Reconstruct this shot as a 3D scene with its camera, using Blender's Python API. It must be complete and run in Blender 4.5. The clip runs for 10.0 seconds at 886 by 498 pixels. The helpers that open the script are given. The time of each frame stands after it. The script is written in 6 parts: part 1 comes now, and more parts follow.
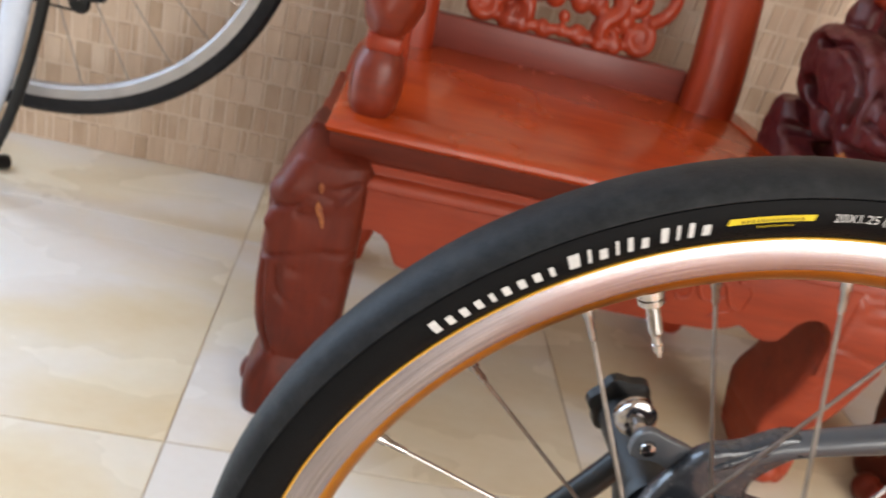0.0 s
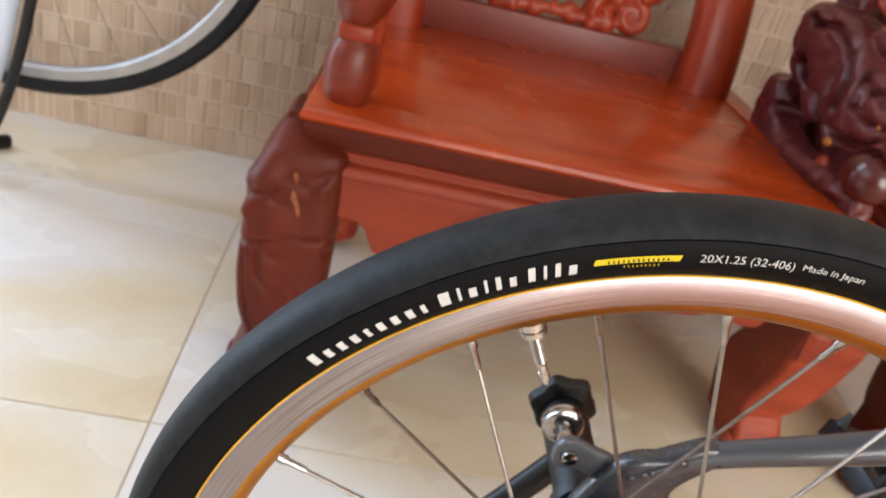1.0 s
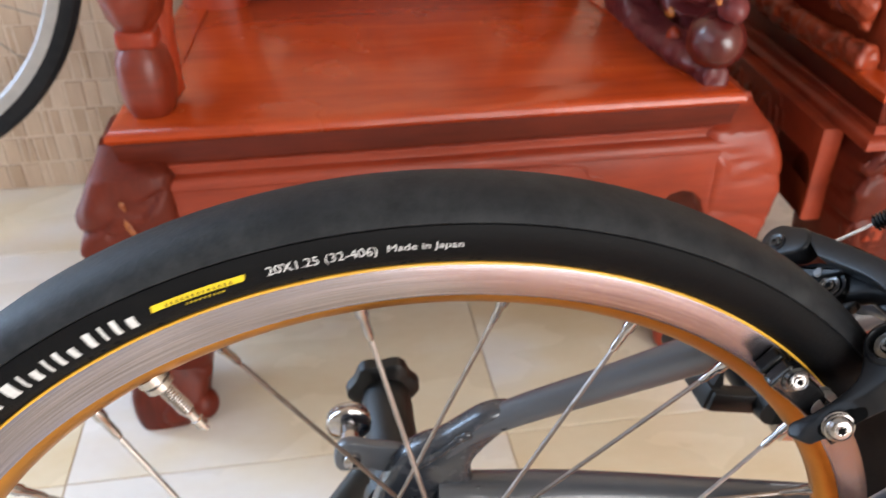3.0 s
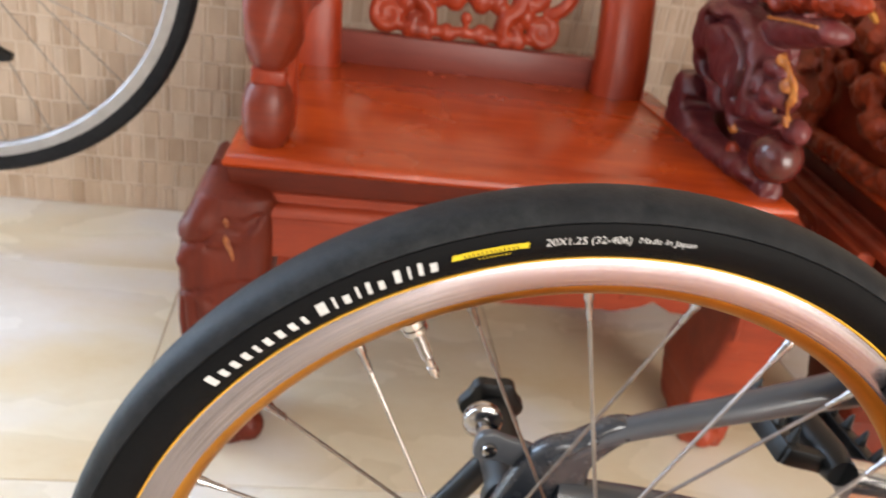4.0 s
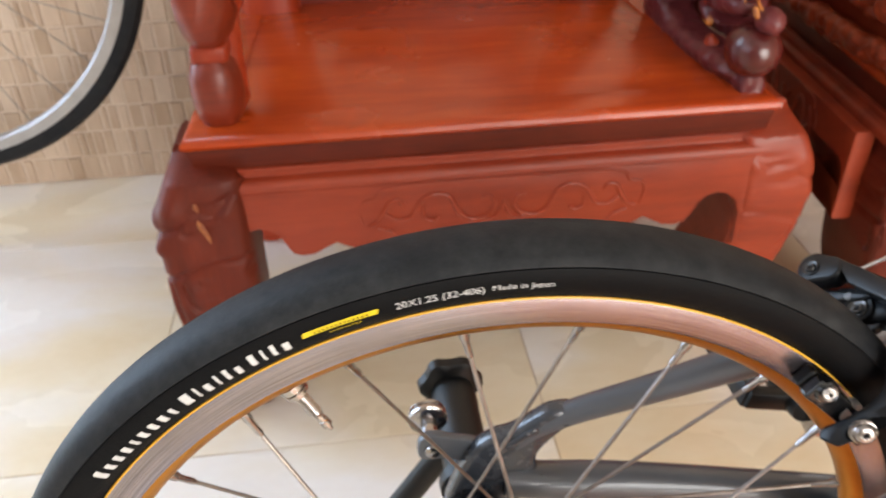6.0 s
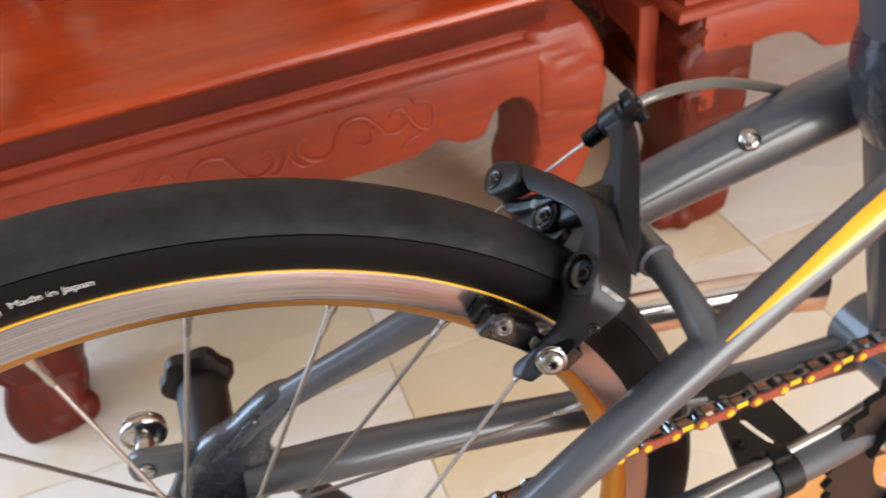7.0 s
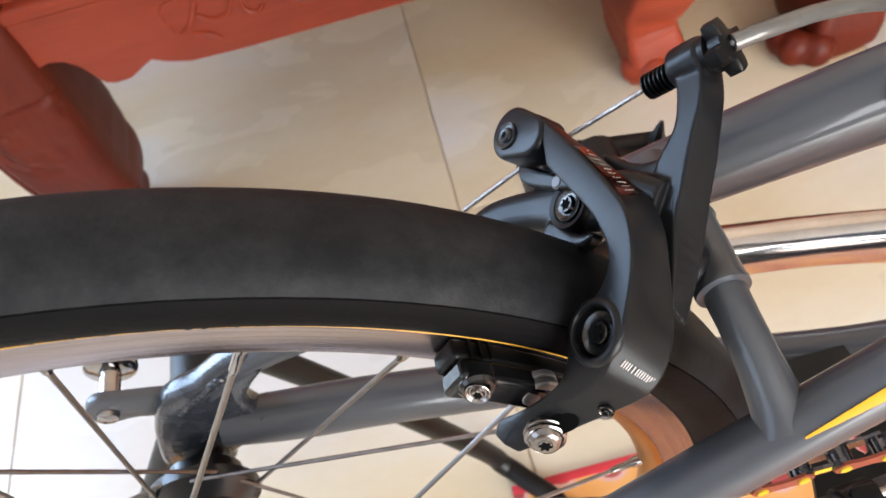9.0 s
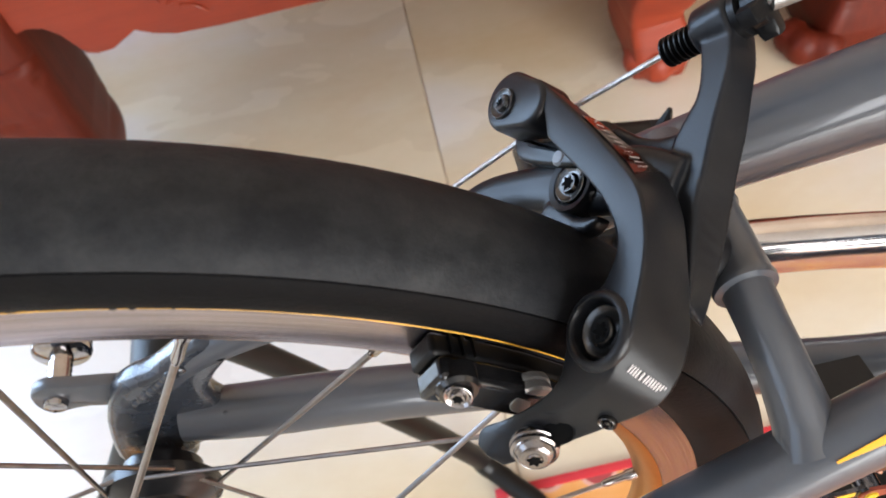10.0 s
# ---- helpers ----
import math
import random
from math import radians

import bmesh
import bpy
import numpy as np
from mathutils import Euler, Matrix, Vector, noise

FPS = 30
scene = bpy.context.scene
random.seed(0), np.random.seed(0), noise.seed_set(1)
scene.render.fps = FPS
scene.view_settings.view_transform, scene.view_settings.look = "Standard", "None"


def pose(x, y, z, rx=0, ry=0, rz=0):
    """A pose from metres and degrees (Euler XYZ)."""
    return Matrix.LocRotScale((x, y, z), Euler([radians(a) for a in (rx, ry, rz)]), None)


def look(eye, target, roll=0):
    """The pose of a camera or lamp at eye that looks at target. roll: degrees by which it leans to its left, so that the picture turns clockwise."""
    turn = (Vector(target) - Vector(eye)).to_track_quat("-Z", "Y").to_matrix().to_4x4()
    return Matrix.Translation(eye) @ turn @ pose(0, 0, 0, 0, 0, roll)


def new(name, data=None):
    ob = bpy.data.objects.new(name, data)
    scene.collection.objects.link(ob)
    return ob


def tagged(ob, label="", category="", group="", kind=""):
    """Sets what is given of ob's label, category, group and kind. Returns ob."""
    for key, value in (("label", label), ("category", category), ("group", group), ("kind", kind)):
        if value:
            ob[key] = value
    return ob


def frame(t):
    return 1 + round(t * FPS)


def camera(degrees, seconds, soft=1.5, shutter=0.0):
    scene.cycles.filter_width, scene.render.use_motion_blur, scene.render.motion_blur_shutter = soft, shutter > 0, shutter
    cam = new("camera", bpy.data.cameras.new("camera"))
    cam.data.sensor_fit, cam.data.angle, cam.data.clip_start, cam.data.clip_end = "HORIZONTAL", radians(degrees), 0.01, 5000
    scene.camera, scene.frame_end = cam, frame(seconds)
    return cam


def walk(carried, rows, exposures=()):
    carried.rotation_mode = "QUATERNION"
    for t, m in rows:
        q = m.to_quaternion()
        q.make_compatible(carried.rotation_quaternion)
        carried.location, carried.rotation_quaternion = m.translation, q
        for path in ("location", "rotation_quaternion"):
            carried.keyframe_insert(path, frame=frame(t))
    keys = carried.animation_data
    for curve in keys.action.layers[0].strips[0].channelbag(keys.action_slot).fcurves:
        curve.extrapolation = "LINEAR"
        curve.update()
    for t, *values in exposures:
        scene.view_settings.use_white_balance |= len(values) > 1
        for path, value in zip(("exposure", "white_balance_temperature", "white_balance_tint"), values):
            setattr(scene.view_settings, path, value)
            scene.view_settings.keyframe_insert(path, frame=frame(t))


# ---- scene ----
cam = camera(57.2, 10.0, 1.5, 0.35)
# seconds, eye x y z, turn rx ry rz
ROWS = [
    (0.0, -0.2073, -0.2519, 0.6298, 63.09, -13.93, -2.24),
    (0.3, -0.1905, -0.2653, 0.6425, 62.50, -14.91, -2.48),
    (0.5, -0.1794, -0.2661, 0.6530, 61.91, -15.03, -2.22),
    (0.7, -0.1689, -0.2614, 0.6640, 61.34, -14.67, -1.83),
    (1.0, -0.1615, -0.2460, 0.6672, 60.06, -13.12, -0.51),
    (1.3, -0.1421, -0.2125, 0.6741, 59.04, -10.87, -0.53),
    (1.5, -0.1344, -0.2013, 0.6736, 58.41, -9.23, -1.06),
    (1.7, -0.1135, -0.1929, 0.6885, 57.72, -6.85, -2.23),
    (2.0, -0.0790, -0.1851, 0.7013, 57.05, -4.11, -3.84),
    (2.2, -0.0618, -0.1894, 0.7031, 56.53, -1.86, -5.49),
    (2.5, -0.0310, -0.1965, 0.7075, 55.99, 0.38, -7.83),
    (2.7, -0.0073, -0.1998, 0.6988, 55.95, 1.10, -9.05),
    (3.8, -0.1125, -0.2672, 0.6788, 62.21, -6.74, -6.85),
    (4.0, -0.1279, -0.2754, 0.6792, 63.17, -8.04, -5.94),
    (4.3, -0.1579, -0.2658, 0.6520, 64.29, -9.66, -5.09),
    (4.5, -0.1720, -0.2580, 0.6445, 64.40, -10.20, -5.00),
    (4.7, -0.1789, -0.2530, 0.6384, 64.15, -10.65, -4.93),
    (5.0, -0.1618, -0.2371, 0.6653, 63.09, -10.41, -5.19),
    (5.2, -0.1507, -0.2370, 0.6831, 61.61, -9.81, -5.53),
    (6.3, -0.0305, -0.2425, 0.7412, 53.77, 3.94, -10.01),
    (6.5, -0.0217, -0.2274, 0.7171, 53.31, 2.00, -14.16),
    (6.8, 0.0425, -0.2158, 0.6995, 51.36, 5.02, -18.18),
    (7.0, 0.0681, -0.2126, 0.6980, 50.20, 6.62, -19.81),
    (7.3, 0.0926, -0.2015, 0.6838, 47.56, 8.76, -21.08),
    (7.5, 0.0985, -0.1778, 0.6748, 44.99, 9.92, -20.57),
    (7.7, 0.1098, -0.1531, 0.6814, 42.55, 10.58, -19.39),
    (8.0, 0.1262, -0.1312, 0.6989, 39.31, 10.79, -16.97),
    (8.3, 0.1280, -0.1262, 0.6963, 37.58, 10.69, -15.04),
    (8.5, 0.1298, -0.1233, 0.6934, 36.70, 10.53, -13.75),
    (8.7, 0.1361, -0.1181, 0.6899, 35.93, 10.47, -12.68),
    (9.0, 0.1399, -0.1116, 0.6759, 35.51, 9.93, -11.87),
    (9.3, 0.1370, -0.1032, 0.6686, 34.93, 9.43, -11.31),
    (9.5, 0.1357, -0.0998, 0.6626, 34.98, 9.26, -11.00),
    (9.7, 0.1400, -0.0961, 0.6575, 35.12, 8.89, -10.70),
    (10.0, 0.1410, -0.0974, 0.6500, 35.39, 8.27, -10.43),
]
cam.data.dof.use_dof = True
cam.data.dof.focus_distance = 0.225
cam.data.dof.aperture_fstop = 26.0
walk(cam, [(r[0], pose(*r[1:])) for r in ROWS], [(0.0, 0.28, 6500, 10), (1.0, 0.33, 6500, 10), (2.5, 0.52, 6050, 10), (4.0, 0.55, 6550, 10), (5.2, 0.52, 6600, 10), (7.0, 0.48, 6330, 10), (8.5, 0.57, 6130, 10), (10.0, 0.64, 6100, 10)])

# ---- light ----
world = bpy.data.worlds.new("world")
scene.world = world
world.use_nodes = True
wn = world.node_tree.nodes
sky = wn.new("ShaderNodeTexSky")
sky.sky_type, sky.sun_disc = "NISHITA", False
sky.sun_elevation, sky.sun_rotation = radians(50), radians(200)
world.node_tree.links.new(sky.outputs[0], wn["Background"].inputs[0])
wn["Background"].inputs[1].default_value = 0.12


def area(name, where, target, sx, sy, power, colour):
    d = bpy.data.lights.new(name, "AREA")
    d.shape, d.size, d.size_y, d.energy, d.color = "RECTANGLE", sx, sy, power, colour
    ob = new(name, d)
    ob.matrix_world = look(where, target)
    return ob


area("doorway_daylight", (-1.72, 1.20, 1.05), (-1.4, 0.0, 0.7), 1.1, 2.05, 60, (0.58, 0.76, 1.0))
area("shopfront_daylight", (1.35, -2.96, 1.12), (1.15, 0.0, 0.8), 2.3, 2.14, 126, (1.0, 0.95, 0.88))
area("west_window_daylight", (-2.40, -0.75, 1.75), (0.0, -0.2, 0.4), 2.4, 1.5, 14, (0.84, 0.92, 1.0))


# ---- materials ----
def material(name, rough=0.5, metal=0.0, coat=0.0, spec=0.5):
    m = bpy.data.materials.new(name)
    m.use_nodes = True
    b = m.node_tree.nodes["Principled BSDF"]
    b.inputs["Roughness"].default_value = rough
    b.inputs["Metallic"].default_value = metal
    b.inputs["Coat Weight"].default_value = coat
    b.inputs["Coat Roughness"].default_value = 0.08
    b.inputs["Specular IOR Level"].default_value = spec
    return m, m.node_tree.nodes, m.node_tree.links, b


def coords(nodes, links, scale=(1, 1, 1), random_shift=False):
    tc = nodes.new("ShaderNodeTexCoord")
    mp = nodes.new("ShaderNodeMapping")
    mp.inputs["Scale"].default_value = scale
    links.new(tc.outputs["Object"], mp.inputs["Vector"])
    if random_shift:
        info = nodes.new("ShaderNodeObjectInfo")
        mul = nodes.new("ShaderNodeMath")
        mul.operation = "MULTIPLY"
        mul.inputs[1].default_value = 37.0
        links.new(info.outputs["Random"], mul.inputs[0])
        links.new(mul.outputs[0], mp.inputs["Location"])
    return mp.outputs[0]


def noise_tex(nodes, links, vec, scale, detail=4.0, rough=0.55, distort=0.0):
    n = nodes.new("ShaderNodeTexNoise")
    n.inputs["Scale"].default_value = scale
    n.inputs["Detail"].default_value = detail
    n.inputs["Roughness"].default_value = rough
    n.inputs["Distortion"].default_value = distort
    links.new(vec, n.inputs["Vector"])
    return n.outputs["Fac"]


def ramp(nodes, links, fac, stops):
    r = nodes.new("ShaderNodeValToRGB")
    el = r.color_ramp.elements
    el[0].position, el[0].color = stops[0][0], (*stops[0][1], 1)
    el[1].position, el[1].color = stops[-1][0], (*stops[-1][1], 1)
    for p, c in stops[1:-1]:
        e = el.new(p)
        e.color = (*c, 1)
    links.new(fac, r.inputs[0])
    return r.outputs["Color"]


def mix(nodes, links, fac, a, b, how="MIX"):
    m = nodes.new("ShaderNodeMix")
    m.data_type, m.blend_type = "RGBA", how
    for sock, v in ((m.inputs["Factor"], fac), (m.inputs["A"], a), (m.inputs["B"], b)):
        if isinstance(v, (int, float)):
            sock.default_value = v
        elif isinstance(v, tuple):
            sock.default_value = (*v, 1)
        else:
            links.new(v, sock)
    return m.outputs["Result"]


def bump(nodes, links, b, height, strength, dist=0.001):
    n = nodes.new("ShaderNodeBump")
    n.inputs["Strength"].default_value = strength
    n.inputs["Distance"].default_value = dist
    links.new(height, n.inputs["Height"])
    links.new(n.outputs[0], b.inputs["Normal"])


def span(nodes, links, fac, lo, hi):
    m = nodes.new("ShaderNodeMapRange")
    m.inputs["To Min"].default_value, m.inputs["To Max"].default_value = lo, hi
    links.new(fac, m.inputs["Value"])
    return m.outputs[0]


def simple(name, c1, c2, scale=30.0, rough=0.5, metal=0.0, coat=0.0, relief=0.0, relief_scale=400.0, spec=0.5, stretch=(1, 1, 1)):
    """Two tones broken at two scales, uneven gloss and a fine relief."""
    m, nd, lk, b = material(name, rough, metal, coat, spec)
    v = coords(nd, lk, stretch)
    big, fine = noise_tex(nd, lk, v, scale, 5), noise_tex(nd, lk, v, scale * 9, 3)
    both = nd.new("ShaderNodeMath")
    both.operation = "MULTIPLY_ADD"
    both.inputs[1].default_value, both.inputs[2].default_value = 0.35, 0.0
    lk.new(fine, both.inputs[0])
    add = nd.new("ShaderNodeMath")
    lk.new(both.outputs[0], add.inputs[0])
    lk.new(big, add.inputs[1])
    lk.new(ramp(nd, lk, add.outputs[0], [(0.45, c1), (0.95, c2)]), b.inputs["Base Color"])
    lk.new(span(nd, lk, big, max(0.02, rough * 0.8), min(1.0, rough * 1.25)), b.inputs["Roughness"])
    if relief:
        bump(nd, lk, b, noise_tex(nd, lk, v, relief_scale, 3), relief, 0.0006)
    return m


def wood_mat(name, dark, mid, light, rough=0.22, coat=0.6, along=0, spec=0.5):
    m, nd, lk, b = material(name, rough, 0.0, coat, spec)
    sc = [14.0, 14.0, 14.0]
    sc[along] = 1.6
    v = coords(nd, lk, tuple(sc))
    grain = noise_tex(nd, lk, v, 1.6, 8, 0.62, 0.6)
    fine = noise_tex(nd, lk, v, 14.0, 4, 0.6)
    flat = coords(nd, lk, (1, 1, 1))
    cloud = noise_tex(nd, lk, flat, 5.0, 4)
    c = ramp(nd, lk, grain, [(0.28, dark), (0.5, mid), (0.74, light)])
    c = mix(nd, lk, 0.25, c, ramp(nd, lk, fine, [(0.3, dark), (0.7, light)]))
    c = mix(nd, lk, 0.3, c, ramp(nd, lk, cloud, [(0.3, dark), (0.7, light)]))
    lk.new(c, b.inputs["Base Color"])
    lk.new(span(nd, lk, cloud, rough * 0.7, rough * 1.4), b.inputs["Roughness"])
    bump(nd, lk, b, fine, 0.06, 0.0008)
    return m


WOOD = wood_mat("red_rosewood", (0.20, 0.018, 0.004), (0.36, 0.040, 0.007), (0.52, 0.080, 0.011), rough=0.25, coat=0.10, spec=0.36)
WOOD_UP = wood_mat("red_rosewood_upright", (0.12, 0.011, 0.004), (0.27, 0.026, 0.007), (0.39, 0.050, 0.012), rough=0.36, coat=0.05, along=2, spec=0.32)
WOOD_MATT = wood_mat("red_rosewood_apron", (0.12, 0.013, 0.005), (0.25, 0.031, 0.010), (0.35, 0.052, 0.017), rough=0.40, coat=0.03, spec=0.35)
WOOD_DARK = wood_mat("dark_rosewood", (0.050, 0.007, 0.009), (0.105, 0.014, 0.016), (0.165, 0.028, 0.026), rough=0.42, coat=0.0, along=2, spec=0.45)
WOOD_BROWN = wood_mat("deep_brown_rosewood", (0.036, 0.0045, 0.002), (0.095, 0.011, 0.004), (0.165, 0.022, 0.007), rough=0.44, coat=0.0, along=2, spec=0.24)
GOLD_PAINT = simple("worn_gold_paint", (0.55, 0.2, 0.03), (0.7, 0.3, 0.05), 60, 0.4)
FRAME_PAINT = simple("slate_grey_paint", (0.048, 0.053, 0.063), (0.062, 0.069, 0.083), 12, 0.40, 0.08, 0.55, 0.02, 900)
WELD = simple("welded_grey_paint", (0.024, 0.028, 0.035), (0.036, 0.042, 0.054), 120, 0.26, 0.1, 0.5, 0.6, 130)
YELLOW = simple("yellow_decal", (0.78, 0.36, 0.004), (0.85, 0.42, 0.008), 40, 0.35, 0, 0.5)
BLACK = simple("black_plastic", (0.003, 0.003, 0.0035), (0.006, 0.006, 0.0065), 80, 0.36, 0, 0, 0.1, 1200, 0.28)
SOCKET = simple("dull_black_socket", (0.003, 0.003, 0.003), (0.005, 0.005, 0.005), 200, 0.8, 0, 0, 0, 400, 0.05)
CABLE = simple("stranded_steel", (0.50, 0.49, 0.48), (0.80, 0.79, 0.78), 900, 0.3, 1.0, 0, 0.6, 1500)
BLACK_GLOSS = simple("gloss_black_paint", (0.005, 0.005, 0.006), (0.008, 0.008, 0.009), 40, 0.28, 0, 0.2)
BRAKE_BLACK = simple("satin_black_alloy", (0.0065, 0.0068, 0.0080), (0.0100, 0.0104, 0.0122), 60, 0.31, 0.0, 0.0, 0.06, 1500, 0.27)
BOLT_BLACK = simple("black_oxide_steel", (0.06, 0.058, 0.057), (0.11, 0.105, 0.10), 90, 0.24, 1.0)
BRIGHT_BOLT = simple("worn_bright_bolt_steel", (0.24, 0.22, 0.215), (0.38, 0.355, 0.345), 160, 0.20, 1.0, 0, 0.25, 500)
PANEL_BLACK = simple("piano_black", (0.006, 0.005, 0.005), (0.010, 0.008, 0.007), 40, 0.08, 0, 0.0, 0, 400, 0.5)
HOLDER = simple("gloss_black_casting", (0.006, 0.006, 0.0065), (0.010, 0.0095, 0.010), 90, 0.20, 0, 0.3, 0.15, 260)
WASHER = simple("pale_washer_alloy", (0.42, 0.41, 0.41), (0.60, 0.59, 0.58), 120, 0.32, 0.7)
MARK_PRINT = simple("silver_print", (0.50, 0.46, 0.45), (0.60, 0.56, 0.55), 300, 0.5)
STAND_BLACK = simple("black_powder_coat", (0.004, 0.004, 0.004), (0.008, 0.008, 0.008), 40, 0.42, 0, 0, 0.1, 900, 0.35)
RING_BLACK = simple("anodised_black_ring", (0.012, 0.010, 0.010), (0.022, 0.018, 0.017), 60, 0.42, 0.3, 0, 0.08, 700, 0.4)
STEEL = simple("bright_steel", (0.42, 0.39, 0.37), (0.56, 0.53, 0.51), 90, 0.24, 1.0)
SPOKE = simple("drawn_steel_wire", (0.24, 0.215, 0.20), (0.36, 0.33, 0.315), 150, 0.34, 1.0)
CHROME = simple("chrome", (0.32, 0.31, 0.31), (0.46, 0.44, 0.44), 60, 0.12, 1.0)
ALLOY = simple("polished_alloy", (0.55, 0.54, 0.54), (0.70, 0.69, 0.69), 40, 0.14, 1.0)
HOUSING = simple("grey_cable_sleeve", (0.11, 0.105, 0.095), (0.16, 0.153, 0.14), 60, 0.3, 0.2, 0.5)
GOLD_RIM = simple("gold_anodised_alloy", (0.44, 0.18, 0.022), (0.54, 0.24, 0.036), 30, 0.34, 1.0)
PAD_GREY = simple("grey_nylon_washer", (0.17, 0.17, 0.175), (0.24, 0.24, 0.245), 200, 0.4)
BEAD = simple("amber_bead_strip", (0.60, 0.31, 0.02), (0.70, 0.38, 0.03), 60, 0.4)
WHITE_PRINT = simple("white_print", (0.44, 0.44, 0.44), (0.56, 0.56, 0.56), 300, 0.5)
YELLOW_PRINT = simple("yellow_print", (0.52, 0.39, 0.0), (0.62, 0.48, 0.01), 300, 0.45)


def machined(name):
    """The brushed brake track: fine rings round the axle, with streaks of wear."""
    m, nd, lk, b = material(name, 0.3, 1.0)
    tc = nd.new("ShaderNodeTexCoord")
    sep = nd.new("ShaderNodeSeparateXYZ")
    lk.new(tc.outputs["Object"], sep.inputs[0])
    ln = nd.new("ShaderNodeVectorMath")
    ln.operation = "LENGTH"
    com = nd.new("ShaderNodeCombineXYZ")
    lk.new(sep.outputs[0], com.inputs[0])
    lk.new(sep.outputs[2], com.inputs[1])
    lk.new(com.outputs[0], ln.inputs[0])
    ang = nd.new("ShaderNodeMath")
    ang.operation = "ARCTAN2"
    lk.new(sep.outputs[2], ang.inputs[0])
    lk.new(sep.outputs[0], ang.inputs[1])
    ring = nd.new("ShaderNodeCombineXYZ")
    mul = nd.new("ShaderNodeMath")
    mul.operation = "MULTIPLY"
    mul.inputs[1].default_value = 2600.0
    lk.new(ln.outputs["Value"], mul.inputs[0])
    lk.new(mul.outputs[0], ring.inputs[0])
    a2 = nd.new("ShaderNodeMath")
    a2.operation = "MULTIPLY"
    a2.inputs[1].default_value = 2.2
    lk.new(ang.outputs[0], a2.inputs[0])
    lk.new(a2.outputs[0], ring.inputs[1])
    streak = noise_tex(nd, lk, ring.outputs[0], 1.0, 3, 0.6)
    cloud = noise_tex(nd, lk, tc.outputs["Object"], 26.0, 3)
    c = ramp(nd, lk, streak, [(0.34, (0.19, 0.168, 0.186)), (0.66, (0.48, 0.435, 0.468))])
    c = mix(nd, lk, 0.25, c, ramp(nd, lk, cloud, [(0.3, (0.26, 0.235, 0.26)), (0.7, (0.49, 0.45, 0.49))]))
    lk.new(c, b.inputs["Base Color"])
    lk.new(span(nd, lk, streak, 0.17, 0.30), b.inputs["Roughness"])
    b.inputs["Anisotropic"].default_value = 0.0
    bump(nd, lk, b, streak, 0.10, 0.0002)
    return m


TRACK = machined("machined_alloy")


def rubber(name, base, dust, dusty, spec=0.11):
    m, nd, lk, b = material(name, 0.55, 0.0, 0.0, spec)
    v = coords(nd, lk)
    big, mid, fine = noise_tex(nd, lk, v, 14, 6, 0.6, 0.8), noise_tex(nd, lk, v, 110, 6, 0.75), noise_tex(nd, lk, v, 700, 4, 0.7)
    prod = nd.new("ShaderNodeMath")
    prod.operation = "MULTIPLY"
    lk.new(big, prod.inputs[0])
    lk.new(mid, prod.inputs[1])
    mask = nd.new("ShaderNodeMapRange")
    mask.inputs["From Min"].default_value, mask.inputs["From Max"].default_value = 0.18, 0.42
    mask.inputs["To Max"].default_value = dusty
    lk.new(prod.outputs[0], mask.inputs["Value"])
    lk.new(mix(nd, lk, mask.outputs[0], base, dust), b.inputs["Base Color"])
    lk.new(span(nd, lk, big, 0.42, 0.68), b.inputs["Roughness"])
    bump(nd, lk, b, fine, 0.45, 0.0005)
    return m


TREAD = rubber("dusty_tread_rubber", (0.0085, 0.0092, 0.011), (0.038, 0.039, 0.040), 0.60, 0.15)
SIDEWALL = rubber("black_sidewall_rubber", (0.0035, 0.0035, 0.004), (0.010, 0.010, 0.010), 0.15, 0.075)
OLD_RUBBER = rubber("worn_black_rubber", (0.014, 0.014, 0.016), (0.05, 0.05, 0.05), 0.3)


def floor_mat():
    """Cream glazed tile with cool white clouds and ochre veils."""
    m, nd, lk, b = material("cream_glazed_tile", 0.22, 0.0, 0.06, 0.42)
    v = coords(nd, lk, (1, 1.7, 1), True)
    a = noise_tex(nd, lk, v, 2.2, 4, 0.5, 0.3)
    c2 = noise_tex(nd, lk, v, 4.0, 4, 0.5, 0.4)
    f = noise_tex(nd, lk, v, 60, 3)
    c = ramp(nd, lk, a, [(0.32, (0.66, 0.52, 0.32)), (0.48, (0.73, 0.64, 0.48)), (0.62, (0.75, 0.73, 0.73))])
    c = mix(nd, lk, 0.28, c, ramp(nd, lk, c2, [(0.35, (0.62, 0.47, 0.27)), (0.55, (0.73, 0.65, 0.50)), (0.75, (0.76, 0.71, 0.61))]))
    c = mix(nd, lk, 0.06, c, ramp(nd, lk, f, [(0.3, (0.5, 0.42, 0.3)), (0.7, (0.8, 0.78, 0.7))]))
    lk.new(c, b.inputs["Base Color"])
    lk.new(span(nd, lk, c2, 0.20, 0.34), b.inputs["Roughness"])
    bump(nd, lk, b, a, 0.05, 0.002)
    return m


FLOOR_TILE = floor_mat()
GROUT = simple("brown_grout", (0.44, 0.34, 0.24), (0.56, 0.45, 0.33), 60, 0.8, 0, 0, 0.3, 300)


